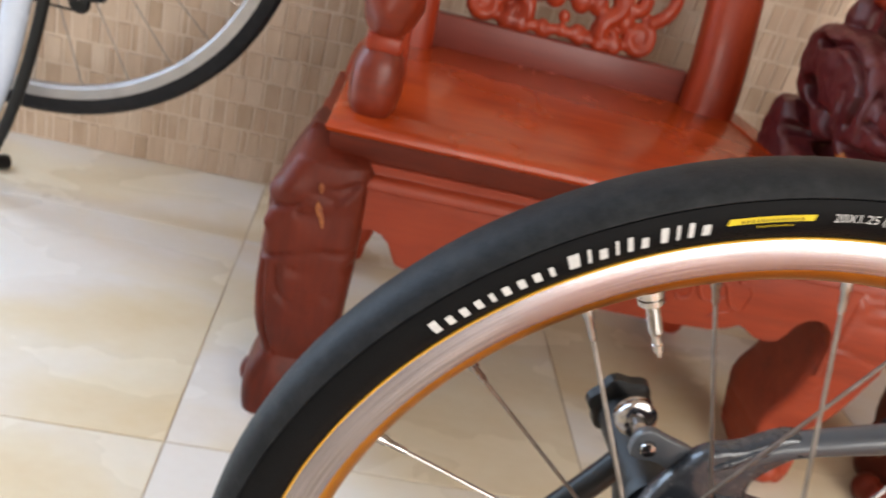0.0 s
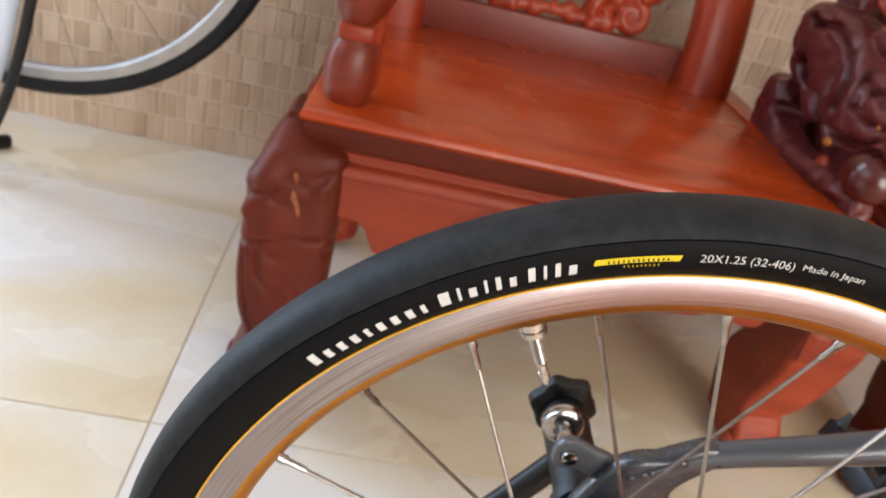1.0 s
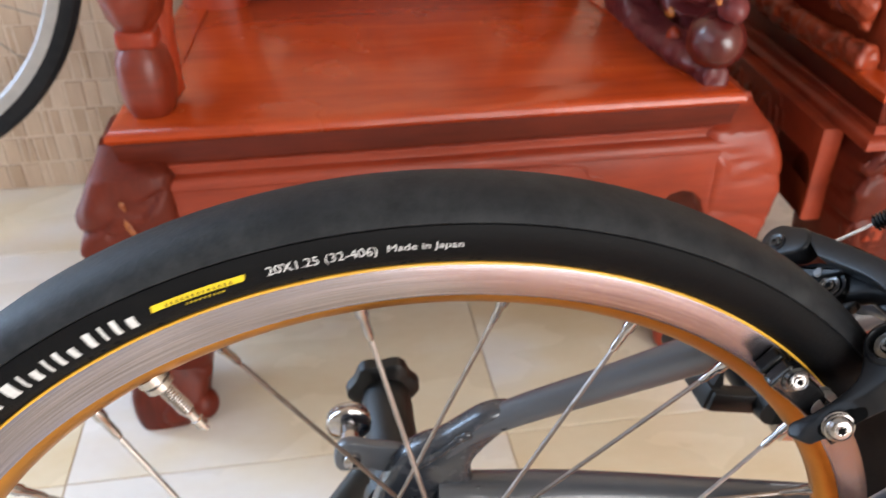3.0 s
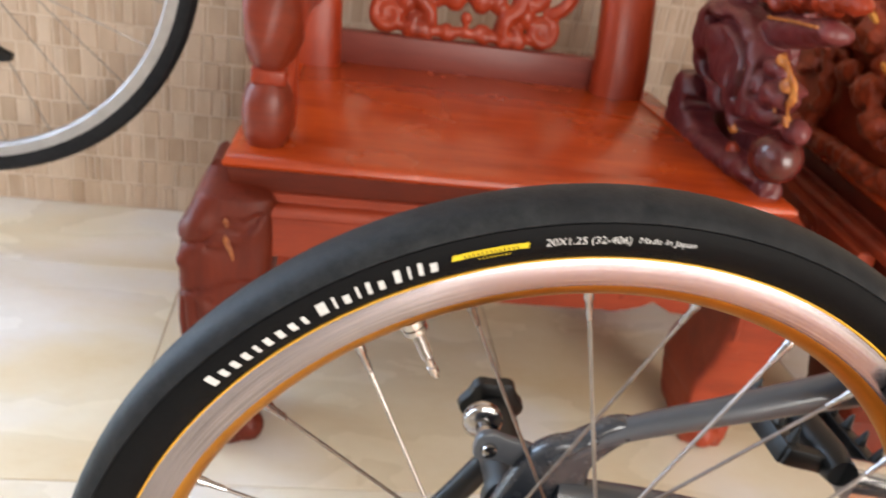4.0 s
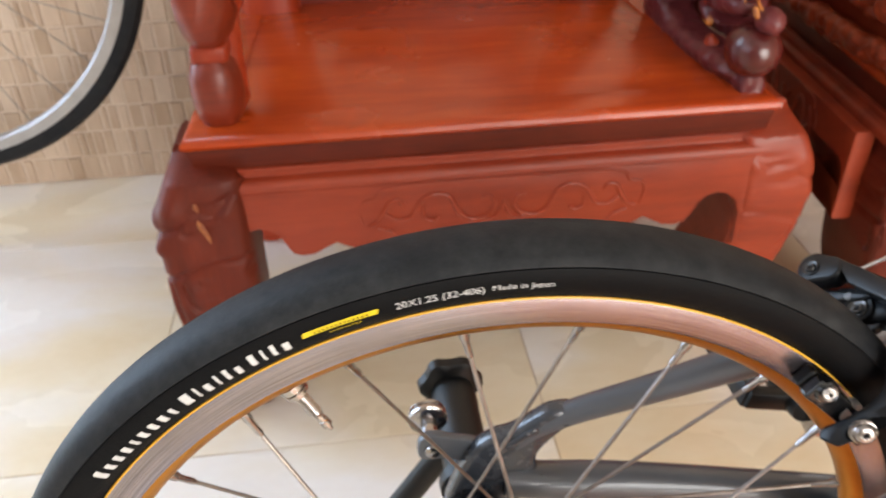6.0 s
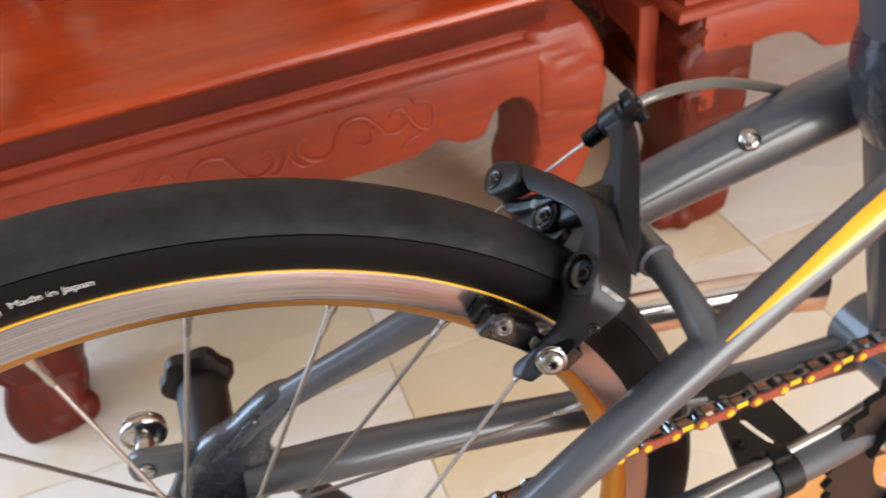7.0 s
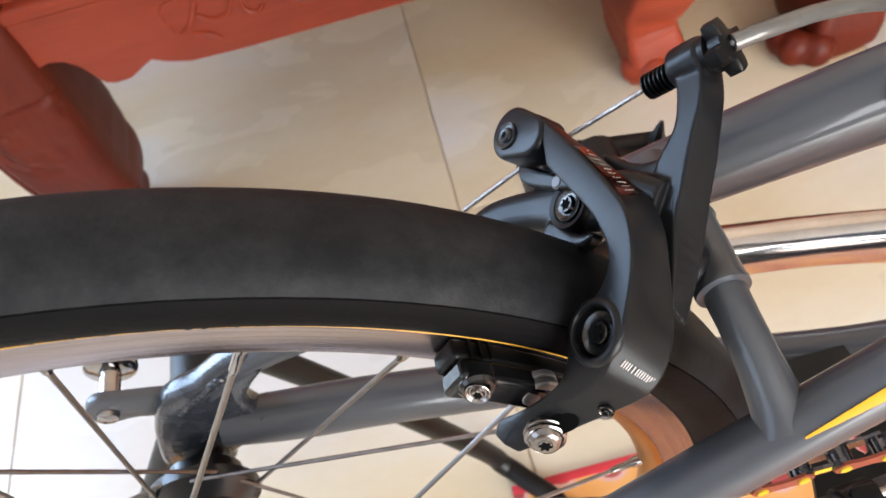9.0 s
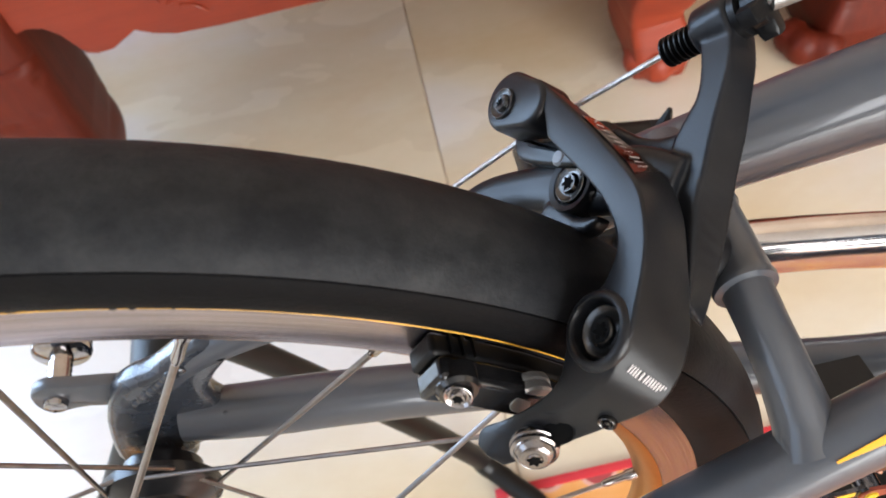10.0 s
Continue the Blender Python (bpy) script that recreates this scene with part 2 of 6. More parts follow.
def wall_tile_mat(name, island):
    m, nd, lk, b = material(name, 0.55)
    v = coords(nd, lk, (9, 9, 2) if island else (9, 2, 9), not island)
    g = noise_tex(nd, lk, v, 5, 6, 0.65)
    info = nd.new("ShaderNodeNewGeometry" if island else "ShaderNodeObjectInfo")
    tone = ramp(nd, lk, info.outputs["Random Per Island" if island else "Random"], [(0.0, (0.39, 0.28, 0.19)), (0.25, (0.46, 0.335, 0.24)), (0.5, (0.52, 0.39, 0.285)), (0.8, (0.58, 0.45, 0.34)), (1.0, (0.64, 0.52, 0.41))])
    c = mix(nd, lk, 0.4, tone, ramp(nd, lk, g, [(0.3, (0.34, 0.23, 0.155)), (0.7, (0.64, 0.50, 0.385))]))
    lk.new(c, b.inputs["Base Color"])
    bump(nd, lk, b, g, 0.3, 0.001)
    return m


WALL_TILE, WALL_TILES = wall_tile_mat("beige_stone_strip", False), wall_tile_mat("beige_stone_strips", True)
WALL_JOINT = simple("pale_wall_grout", (0.56, 0.45, 0.35), (0.66, 0.55, 0.45), 80, 0.8, 0, 0, 0.3, 400)
PLASTER = simple("tan_plaster", (0.40, 0.33, 0.26), (0.46, 0.39, 0.31), 6, 0.8, 0, 0, 0.2, 120)
CEILING = simple("white_ceiling_paint", (0.58, 0.57, 0.55), (0.64, 0.63, 0.61), 6, 0.8)


# ---- mesh helpers ----
def link_mesh(name, bm, mat, smooth=True):
    me = bpy.data.meshes.new(name)
    bmesh.ops.recalc_face_normals(bm, faces=bm.faces)
    bm.to_mesh(me)
    bm.free()
    if smooth:
        me.shade_smooth()
        me.set_sharp_from_angle(angle=radians(38))
    me.materials.append(mat)
    return new(name, me)


def part(name, bm, mat, parent, label="", smooth=True):
    ob = link_mesh(name, bm, mat, smooth)
    ob.parent = parent
    if label:
        tagged(ob, label)
    return ob


def thing(name, label, category, at=None, group="", kind=""):
    ob = new(name)
    ob.empty_display_size = 0.05
    if at is not None:
        ob.matrix_basis = at
    return tagged(ob, label, category, group, kind)


def whole(name, bm, mat, label, category="", group="", kind="", smooth=True):
    return tagged(link_mesh(name, bm, mat, smooth), label, category, group, kind)


def smooth_path(pts, n=8):
    """Catmull-Rom through the points."""
    p = [Vector(q) for q in pts]
    p = [p[0] * 2 - p[1]] + p + [p[-1] * 2 - p[-2]]
    out = []
    for i in range(1, len(p) - 2):
        for k in range(n):
            t = k / n
            a, b, c, d = p[i - 1:i + 3]
            out.append(0.5 * (2 * b + (c - a) * t + (2 * a - 5 * b + 4 * c - d) * t * t + (3 * b - a - 3 * c + d) * t ** 3))
    return out + [p[-2]]


def lerp_list(vals, n):
    """Spread vals evenly over n places."""
    out = []
    for i in range(n):
        f = i / (n - 1) * (len(vals) - 1)
        k = min(int(f), len(vals) - 2)
        a, b = vals[k], vals[k + 1]
        out.append(a + (b - a) * (f - k))
    return out


def sweep(bm, path, wide, high, normal=None, seg=14, power=2.0):
    """A swept bar with a super-elliptic section: wide along normal x way, high along normal; both may vary."""
    n = len(path)
    ws = lerp_list(wide, n) if isinstance(wide, (list, tuple)) else [wide] * n
    hs = lerp_list(high, n) if isinstance(high, (list, tuple)) else [high] * n
    rings, up = [], Vector(normal) if normal else None
    for i, p in enumerate(path):
        way = (path[min(i + 1, n - 1)] - path[max(i - 1, 0)]).normalized()
        if normal is None:
            if up is None:
                up = way.orthogonal()
            up = (up - way * up.dot(way)).normalized()
            u = up
        else:
            u = (up - way * up.dot(way)).normalized()
        s = way.cross(u)
        ring = []
        for k in range(seg):
            a = 2 * math.pi * k / seg
            ca, sa = math.cos(a), math.sin(a)
            cx = math.copysign(abs(ca) ** (2 / power), ca)
            cy = math.copysign(abs(sa) ** (2 / power), sa)
            ring.append(bm.verts.new(p + s * cx * ws[i] + u * cy * hs[i]))
        rings.append(ring)
    for r, q in zip(rings, rings[1:]):
        for k in range(seg):
            bm.faces.new((r[k], r[(k + 1) % seg], q[(k + 1) % seg], q[k]))
    bm.faces.new(rings[0][::-1])
    bm.faces.new(rings[-1])
    return bm


def tube(pts, radius, seg=12, n=8, curved=True):
    bm = bmesh.new()
    return sweep(bm, smooth_path(pts, n) if curved else [Vector(p) for p in pts], radius, radius, None, seg)


def lathe(bm, profile, base, axis, seg=24, closed=False):
    """Revolve (radius, height) pairs about an axis from base."""
    ax = Vector(axis).normalized()
    u = ax.orthogonal().normalized()
    w = ax.cross(u)
    base = Vector(base)
    rings = []
    for r, h in profile:
        rings.append([bm.verts.new(base + ax * h + (u * math.cos(2 * math.pi * k / seg) + w * math.sin(2 * math.pi * k / seg)) * max(r, 1e-5)) for k in range(seg)])
    pairs = list(zip(rings, rings[1:]))
    if closed:
        pairs.append((rings[-1], rings[0]))
    for r, q in pairs:
        for k in range(seg):
            bm.faces.new((r[k], r[(k + 1) % seg], q[(k + 1) % seg], q[k]))
    if not closed:
        bm.faces.new(rings[0][::-1])
        bm.faces.new(rings[-1])
    return bm


def turned(profile, base, axis, seg=24, closed=False):
    return lathe(bmesh.new(), profile, base, axis, seg, closed)


def box(bm, lo, hi, bevel=0.0, seg=2):
    r = bmesh.ops.create_cube(bm, size=1.0)
    lo, hi = Vector(lo), Vector(hi)
    for v in r["verts"]:
        v.co = (lo + hi) / 2 + Vector([v.co[i] * (hi - lo)[i] for i in range(3)])
    if bevel:
        es = list({e for v in r["verts"] for e in v.link_edges})
        bmesh.ops.bevel(bm, geom=es, offset=bevel, segments=seg, profile=0.5, affect="EDGES")
    return bm


def boxed(lo, hi, bevel=0.0, seg=2):
    return box(bmesh.new(), lo, hi, bevel, seg)


def plate(outline, to3d, thick, bevel=0.0, seg=2):
    """A flat outline given thickness, its rims rounded: to3d(a, b, h)."""
    bm = bmesh.new()
    n = len(outline)
    area = sum(outline[i - 1][0] * outline[i][1] - outline[i][0] * outline[i - 1][1] for i in range(n))
    side = 1.0 if area > 0 else -1.0
    inward = []
    for i in range(n):
        p, c, q = (Vector(outline[(i + k) % n]) for k in (-1, 0, 1))
        a, b = c - p, q - c
        a, b = (a.normalized() if a.length > 1e-9 else b.normalized()), (b.normalized() if b.length > 1e-9 else a.normalized())
        na, nb = Vector((-a.y, a.x)) * side, Vector((-b.y, b.x)) * side
        inward.append((na + nb) / max(0.5, 1.0 + na.dot(nb)))
    bevel = min(bevel, thick * 0.48)
    steps = [(0.0, thick / 2)] if not bevel else [(bevel * (1 - math.cos(math.pi / 2 * k / seg)), thick / 2 - bevel * (1 - math.sin(math.pi / 2 * k / seg))) for k in range(seg + 1)]
    levels = [(inset, -h) for inset, h in reversed(steps)] + steps
    rows = [[bm.verts.new(to3d(outline[i][0] + inward[i].x * inset, outline[i][1] + inward[i].y * inset, h)) for i in range(n)] for inset, h in levels]
    for u, v in zip(rows, rows[1:]):
        for i in range(n):
            bm.faces.new((u[i], u[(i + 1) % n], v[(i + 1) % n], v[i]))
    bm.faces.new(rows[0][::-1])
    bm.faces.new(rows[-1])
    return bm


def smooth_outline(pts, n=5):
    """A closed smooth outline through 2D points."""
    m = len(pts)
    out = []
    for i in range(m):
        a, b, c, d = (Vector(pts[(i + k) % m]) for k in (-1, 0, 1, 2))
        for k in range(n):
            t = k / n
            q = 0.5 * (2 * b + (c - a) * t + (2 * a - 5 * b + 4 * c - d) * t * t + (3 * b - a - 3 * c + d) * t ** 3)
            out.append((q.x, q.y))
    return out


def ball(bm, c, r, sub=2, squash=(1, 1, 1), turn=None):
    s = bmesh.ops.create_icosphere(bm, subdivisions=sub, radius=1.0)
    for v in s["verts"]:
        q = Vector([v.co[i] * r * squash[i] for i in range(3)])
        if turn is not None:
            q = turn @ q
        v.co = q + Vector(c)
    return bm


def absorb(bm, other):
    """Take another bmesh's faces into this one."""
    put = {v: bm.verts.new(v.co) for v in other.verts}
    for f in other.faces:
        bm.faces.new([put[v] for v in f.verts])
    other.free()
    return bm


def melt(ob, voxel, rounds=4, uneven=0.0, grow=0.0):
    """Fuse overlapping forms into one carved or cast skin; uneven: depth of gouge marks."""
    r = ob.modifiers.new("fuse", "REMESH")
    r.mode, r.voxel_size, r.use_smooth_shade = "VOXEL", voxel, True
    if rounds:
        s = ob.modifiers.new("soften", "SMOOTH")
        s.iterations, s.factor = rounds, 0.5
    if grow:
        g = ob.modifiers.new("regain", "DISPLACE")
        g.strength, g.mid_level = grow, 0.0
    if uneven:
        marks = bpy.data.textures.new("gouges", "CLOUDS")
        marks.noise_scale, marks.noise_depth = 0.016, 1
        d = ob.modifiers.new("gouges", "DISPLACE")
        d.texture, d.texture_coords, d.strength, d.mid_level = marks, "LOCAL", uneven, 0.5
    return ob


# ---- room ----
WALL_Y = 1.135
whole("ceiling", boxed((-2.6, -3.2, 3.0), (3.2, 1.3, 3.12)), CEILING, "plain off-white painted ceiling", "ceiling", kind="structure")
bm = bmesh.new()
DOOR = (-2.3, -1.15, 0.0, 2.1)
for x0, x1, z0, z1 in ((-2.6, DOOR[0], -0.1, 3.0), DOOR[:2] + (DOOR[3], 3.0), DOOR[:2] + (-0.1, 0.0), (DOOR[1], 3.2, -0.1, 3.0)):
    box(bm, (x0, WALL_Y, z0), (x1, WALL_Y + 0.14, z1))
wall_n = whole("wall_north", bm, WALL_JOINT, "wall clad in beige woven-pattern stone strips", "wall", kind="structure", smooth=False)
whole("wall_east", boxed((3.06, -3.06, -0.1), (3.2, WALL_Y, 3.0)), PLASTER, "plain tan plastered wall", "wall", kind="structure")


def holed_wall(name, across, fixed, lo, hi, open_lo, open_hi, z_lo, z_hi):
    """A wall with one opening through it; across 0: runs along x."""
    bm = bmesh.new()
    for a, b, z0, z1 in ((lo, open_lo, -0.1, 3.0), (open_hi, hi, -0.1, 3.0), (open_lo, open_hi, z_hi, 3.0), (open_lo, open_hi, -0.1, z_lo)):
        if z1 - z0 < 0.02:
            continue
        if across == 0:
            box(bm, (a, fixed - 0.14, z0), (b, fixed, z1))
        else:
            box(bm, (fixed - 0.14, a, z0), (fixed, b, z1))
    return whole(name, bm, PLASTER, "plain tan plastered wall with an opening", "wall", kind="structure", smooth=False)


holed_wall("wall_south", 0, -3.06, -2.6, 3.2, 0.2, 2.5, 0.0, 2.22)
holed_wall("wall_west", 1, -2.46, -3.06, WALL_Y, -1.95, 0.45, 1.0, 2.5)
floor = whole("floor", boxed((-2.6, -3.06, -0.1), (3.2, WALL_Y, -0.0016)), GROUT, "floor of cream glazed tiles with brown joints", "floor", kind="structure")


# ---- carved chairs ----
# frieze wood: the seat nose's shade is put into its darker tones
WOOD_FRIEZE = wood_mat("shaded_rosewood_band", (0.036, 0.0045, 0.002), (0.095, 0.011, 0.004), (0.165, 0.022, 0.007), rough=0.40, coat=0.0, spec=0.26)
WOOD_RAIL = wood_mat("dull_rosewood", (0.08, 0.015, 0.010), (0.17, 0.030, 0.020), (0.22, 0.045, 0.030), rough=0.4, coat=0.0, spec=0.4)
GOLD_WORN = simple("rubbed_gold_paint", (0.24, 0.050, 0.010), (0.62, 0.24, 0.04), 160, 0.45)
GOLD_FADED = simple("faded_gold_paint", (0.15, 0.022, 0.007), (0.40, 0.13, 0.025), 220, 0.45)
WOOD_BALL = wood_mat("polished_dark_rosewood", (0.030, 0.004, 0.004), (0.070, 0.008, 0.007), (0.12, 0.016, 0.012), rough=0.26, coat=0.2, along=2, spec=0.5)
WOOD_CARVED = wood_mat("red_brown_carved_rosewood", (0.10, 0.014, 0.005), (0.27, 0.038, 0.012), (0.42, 0.070, 0.022), rough=0.4, coat=0.0, spec=0.4)
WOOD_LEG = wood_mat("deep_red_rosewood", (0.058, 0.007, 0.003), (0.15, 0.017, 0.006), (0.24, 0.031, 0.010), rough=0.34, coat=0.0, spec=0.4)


def profile_bar(bm, path, section, side):
    """Sweep an open moulding section (out, up) along a polyline of corners, mitred; side: +1 out is right of the way."""
    n = len(path)
    rings = []
    for i, p in enumerate(path):
        p = Vector(p)
        a = (p - Vector(path[i - 1])).normalized() if i else (Vector(path[1]) - p).normalized()
        b = (Vector(path[i + 1]) - p).normalized() if i < n - 1 else a
        na, nb = Vector((a.y, -a.x, 0)) * side, Vector((b.y, -b.x, 0)) * side
        out = (na + nb) / max(0.3, 1 + na.dot(nb))
        rings.append([bm.verts.new(p + out * o + Vector((0, 0, h))) for o, h in section])
    m = len(section)
    for r, q in zip(rings, rings[1:]):
        for k in range(m):
            bm.faces.new((r[k], r[(k + 1) % m], q[(k + 1) % m], q[k]))
    bm.faces.new(rings[0])
    bm.faces.new(rings[-1][::-1])
    return bm


def near_line(c, z, line):
    """How far the point (c, z) lies from a polyline."""
    best = 9.0
    for (a0, b0), (a1, b1) in zip(line, line[1:]):
        da, db = a1 - a0, b1 - b0
        t = max(0.0, min(1.0, ((c - a0) * da + (z - b0) * db) / (da * da + db * db)))
        best = min(best, math.hypot(c - a0 - da * t, z - b0 - db * t))
    return best


# cuts of the leaf mask: (way round the outer corner, height)
CUTS = ([(0.075, 0.262), (0.045, 0.268), (0.029, 0.272), (0.012, 0.286), (-0.007, 0.294), (-0.028, 0.305)], [(0.023, 0.266), (0.013, 0.264), (0.003, 0.272), (-0.014, 0.289), (-0.024, 0.299)], [(0.110, 0.206), (0.070, 0.206), (0.043, 0.211), (0.018, 0.219), (-0.005, 0.228), (-0.039, 0.230)],
        [(0.037, 0.200), (0.036, 0.185), (0.030, 0.169), (0.015, 0.154), (-0.002, 0.147)], [(0.052, 0.200), (0.047, 0.158), (0.040, 0.122), (0.036, 0.085)], [(0.020, 0.205), (0.012, 0.180), (-0.006, 0.166)], [(0.088, 0.300), (0.080, 0.276), (0.092, 0.256), (0.110, 0.250)], [(0.066, 0.245), (0.084, 0.232), (0.110, 0.236)], [(0.075, 0.200), (0.066, 0.150), (0.060, 0.090)])
SWELLS = ((0.036, 0.292, 0.014, 0.0050), (0.052, 0.248, 0.010, 0.0060), (0.014, 0.277, 0.008, 0.0030), (-0.021, 0.286, 0.009, 0.0030), (0.015, 0.244, 0.014, 0.0022), (0.066, 0.282, 0.012, 0.005), (0.095, 0.268, 0.013, 0.006), (0.026, 0.190, 0.010, 0.002))
PITS = ((-0.040, 0.212, 0.006, 0.006), (-0.022, 0.174, 0.008, 0.003))


def relief(c, z, carved):
    """Depth of the leaf carving at a place on the leg's outer faces."""
    d = -carved * max(math.exp(-(near_line(c, z, line) / 0.0034) ** 2) for line in CUTS)
    for a, b, r, h in SWELLS:
        d += h * carved / 0.0042 * math.exp(-((c - a) ** 2 + (z - b) ** 2) / r ** 2)
    for a, b, r, h in PITS:
        d -= h * carved / 0.0042 * math.exp(-((c - a) ** 2 + (z - b) ** 2) / r ** 2)
    return d


def cabriole(sx, sy, height=0.302, carved=0.0, slim=""):
    """A heavy leg: square knee, a slight waist over the foot, and a scrolled foot that turns out. sx, sy: outward signs."""
    bm = bmesh.new()
    rows = [(0.0, 0.004, 0.036), (0.012, 0.010, 0.041), (0.035, 0.010, 0.043), (0.058, 0.004, 0.040), (0.072, -0.003, 0.038), (0.095, 0.000, 0.043), (0.13, 0.004, 0.0485),
            (0.17, 0.006, 0.0505), (0.21, 0.006, 0.0505), (0.245, 0.006, 0.050), (0.275, 0.005, 0.049), (0.302, 0.004, 0.047), (0.322, 0.0, 0.0455), (0.331, -0.010, 0.038), (0.342, -0.016, 0.030)]
    if slim:
        rows = [(0.0, -0.010, 0.026), (0.012, -0.006, 0.030), (0.035, -0.006, 0.032), (0.058, -0.010, 0.030), (0.072, -0.012, 0.029), (0.095, -0.011, 0.032), (0.13, -0.005, 0.035), (0.17, 0.0, 0.037), (0.21, 0.003, 0.038), (0.245, 0.004, 0.038),
                (0.275, 0.002, 0.036), (0.302, -0.004, 0.033), (0.325, -0.012, 0.027), (0.350, -0.026, 0.020)]
    if slim == "chair":
        rows = rows[:6] + [(0.13, -0.002, 0.036), (0.17, 0.004, 0.040), (0.21, 0.008, 0.043), (0.245, 0.010, 0.043), (0.275, 0.009, 0.043), (0.302, 0.006, 0.043), (0.322, 0.001, 0.042), (0.331, -0.010, 0.034), (0.342, -0.016, 0.024)]
    path = [Vector((sx * o, sy * o, h)) for h, o, _ in rows]
    fine = smooth_path(path, 12 if carved else 4)
    ws = [w for _, _, w in rows]
    sweep(bm, fine, ws, ws, (0, 1, 0), 160 if carved else 24, 7.0 if slim else 5.0 if carved else 3.6)
    if carved:
        for v in bm.verts:
            z = v.co.z = min(v.co.z, 0.346)
            if v.co.y * sy < 0:
                v.co.y *= 2.4 if slim else 1.7
            # the shoulder runs in under the moulding
            if z > 0.27:
                v.co.x -= sx * min(0.014, ((z - 0.27) / 0.046) ** 1.5 * 0.010) * (0.5 + 0.5 * min(1.0, max(-1.0, sx * v.co.x / 0.04)))
            if z > 0.322 and v.co.y * sy > 0:
                v.co.y -= sy * min(v.co.y * sy, (z - 0.322) * 2.4)
            if z < 0.07 or z > 0.335:
                continue
            out = max(0.0, v.co.y * sy - 0.036), max(0.0, v.co.x * sx - 0.036)
            if out[0] == out[1] == 0.0:
                continue
            c = sx * v.co.x + max(0.0, v.co.y - 0.05 * sy) if sy > 0 else sx * v.co.x + max(0.0, v.co.y + 0.05)
            d = relief(c, z, carved)
            n = Vector((sx * out[1], sy * out[0], 0)).normalized()
            v.co += n * d
    return bm


def scroll_line(bm, c, r, turns, start, spin, fat, plane, n=26):
    """A tapering spiral in the plane to3d(a, b, h)."""
    pts = []
    for i in range(n):
        t = i / (n - 1)
        a = start + spin * turns * 2 * math.pi * t
        rr = r * (1 - 0.82 * t)
        pts.append(Vector(plane(c[0] + rr * math.cos(a), c[1] + rr * math.sin(a), 0.0)))
    sweep(bm, pts, [fat * 0.6, fat, fat, fat * 0.9], [fat * 0.6, fat, fat, fat * 0.9], None, 8)
    return bm


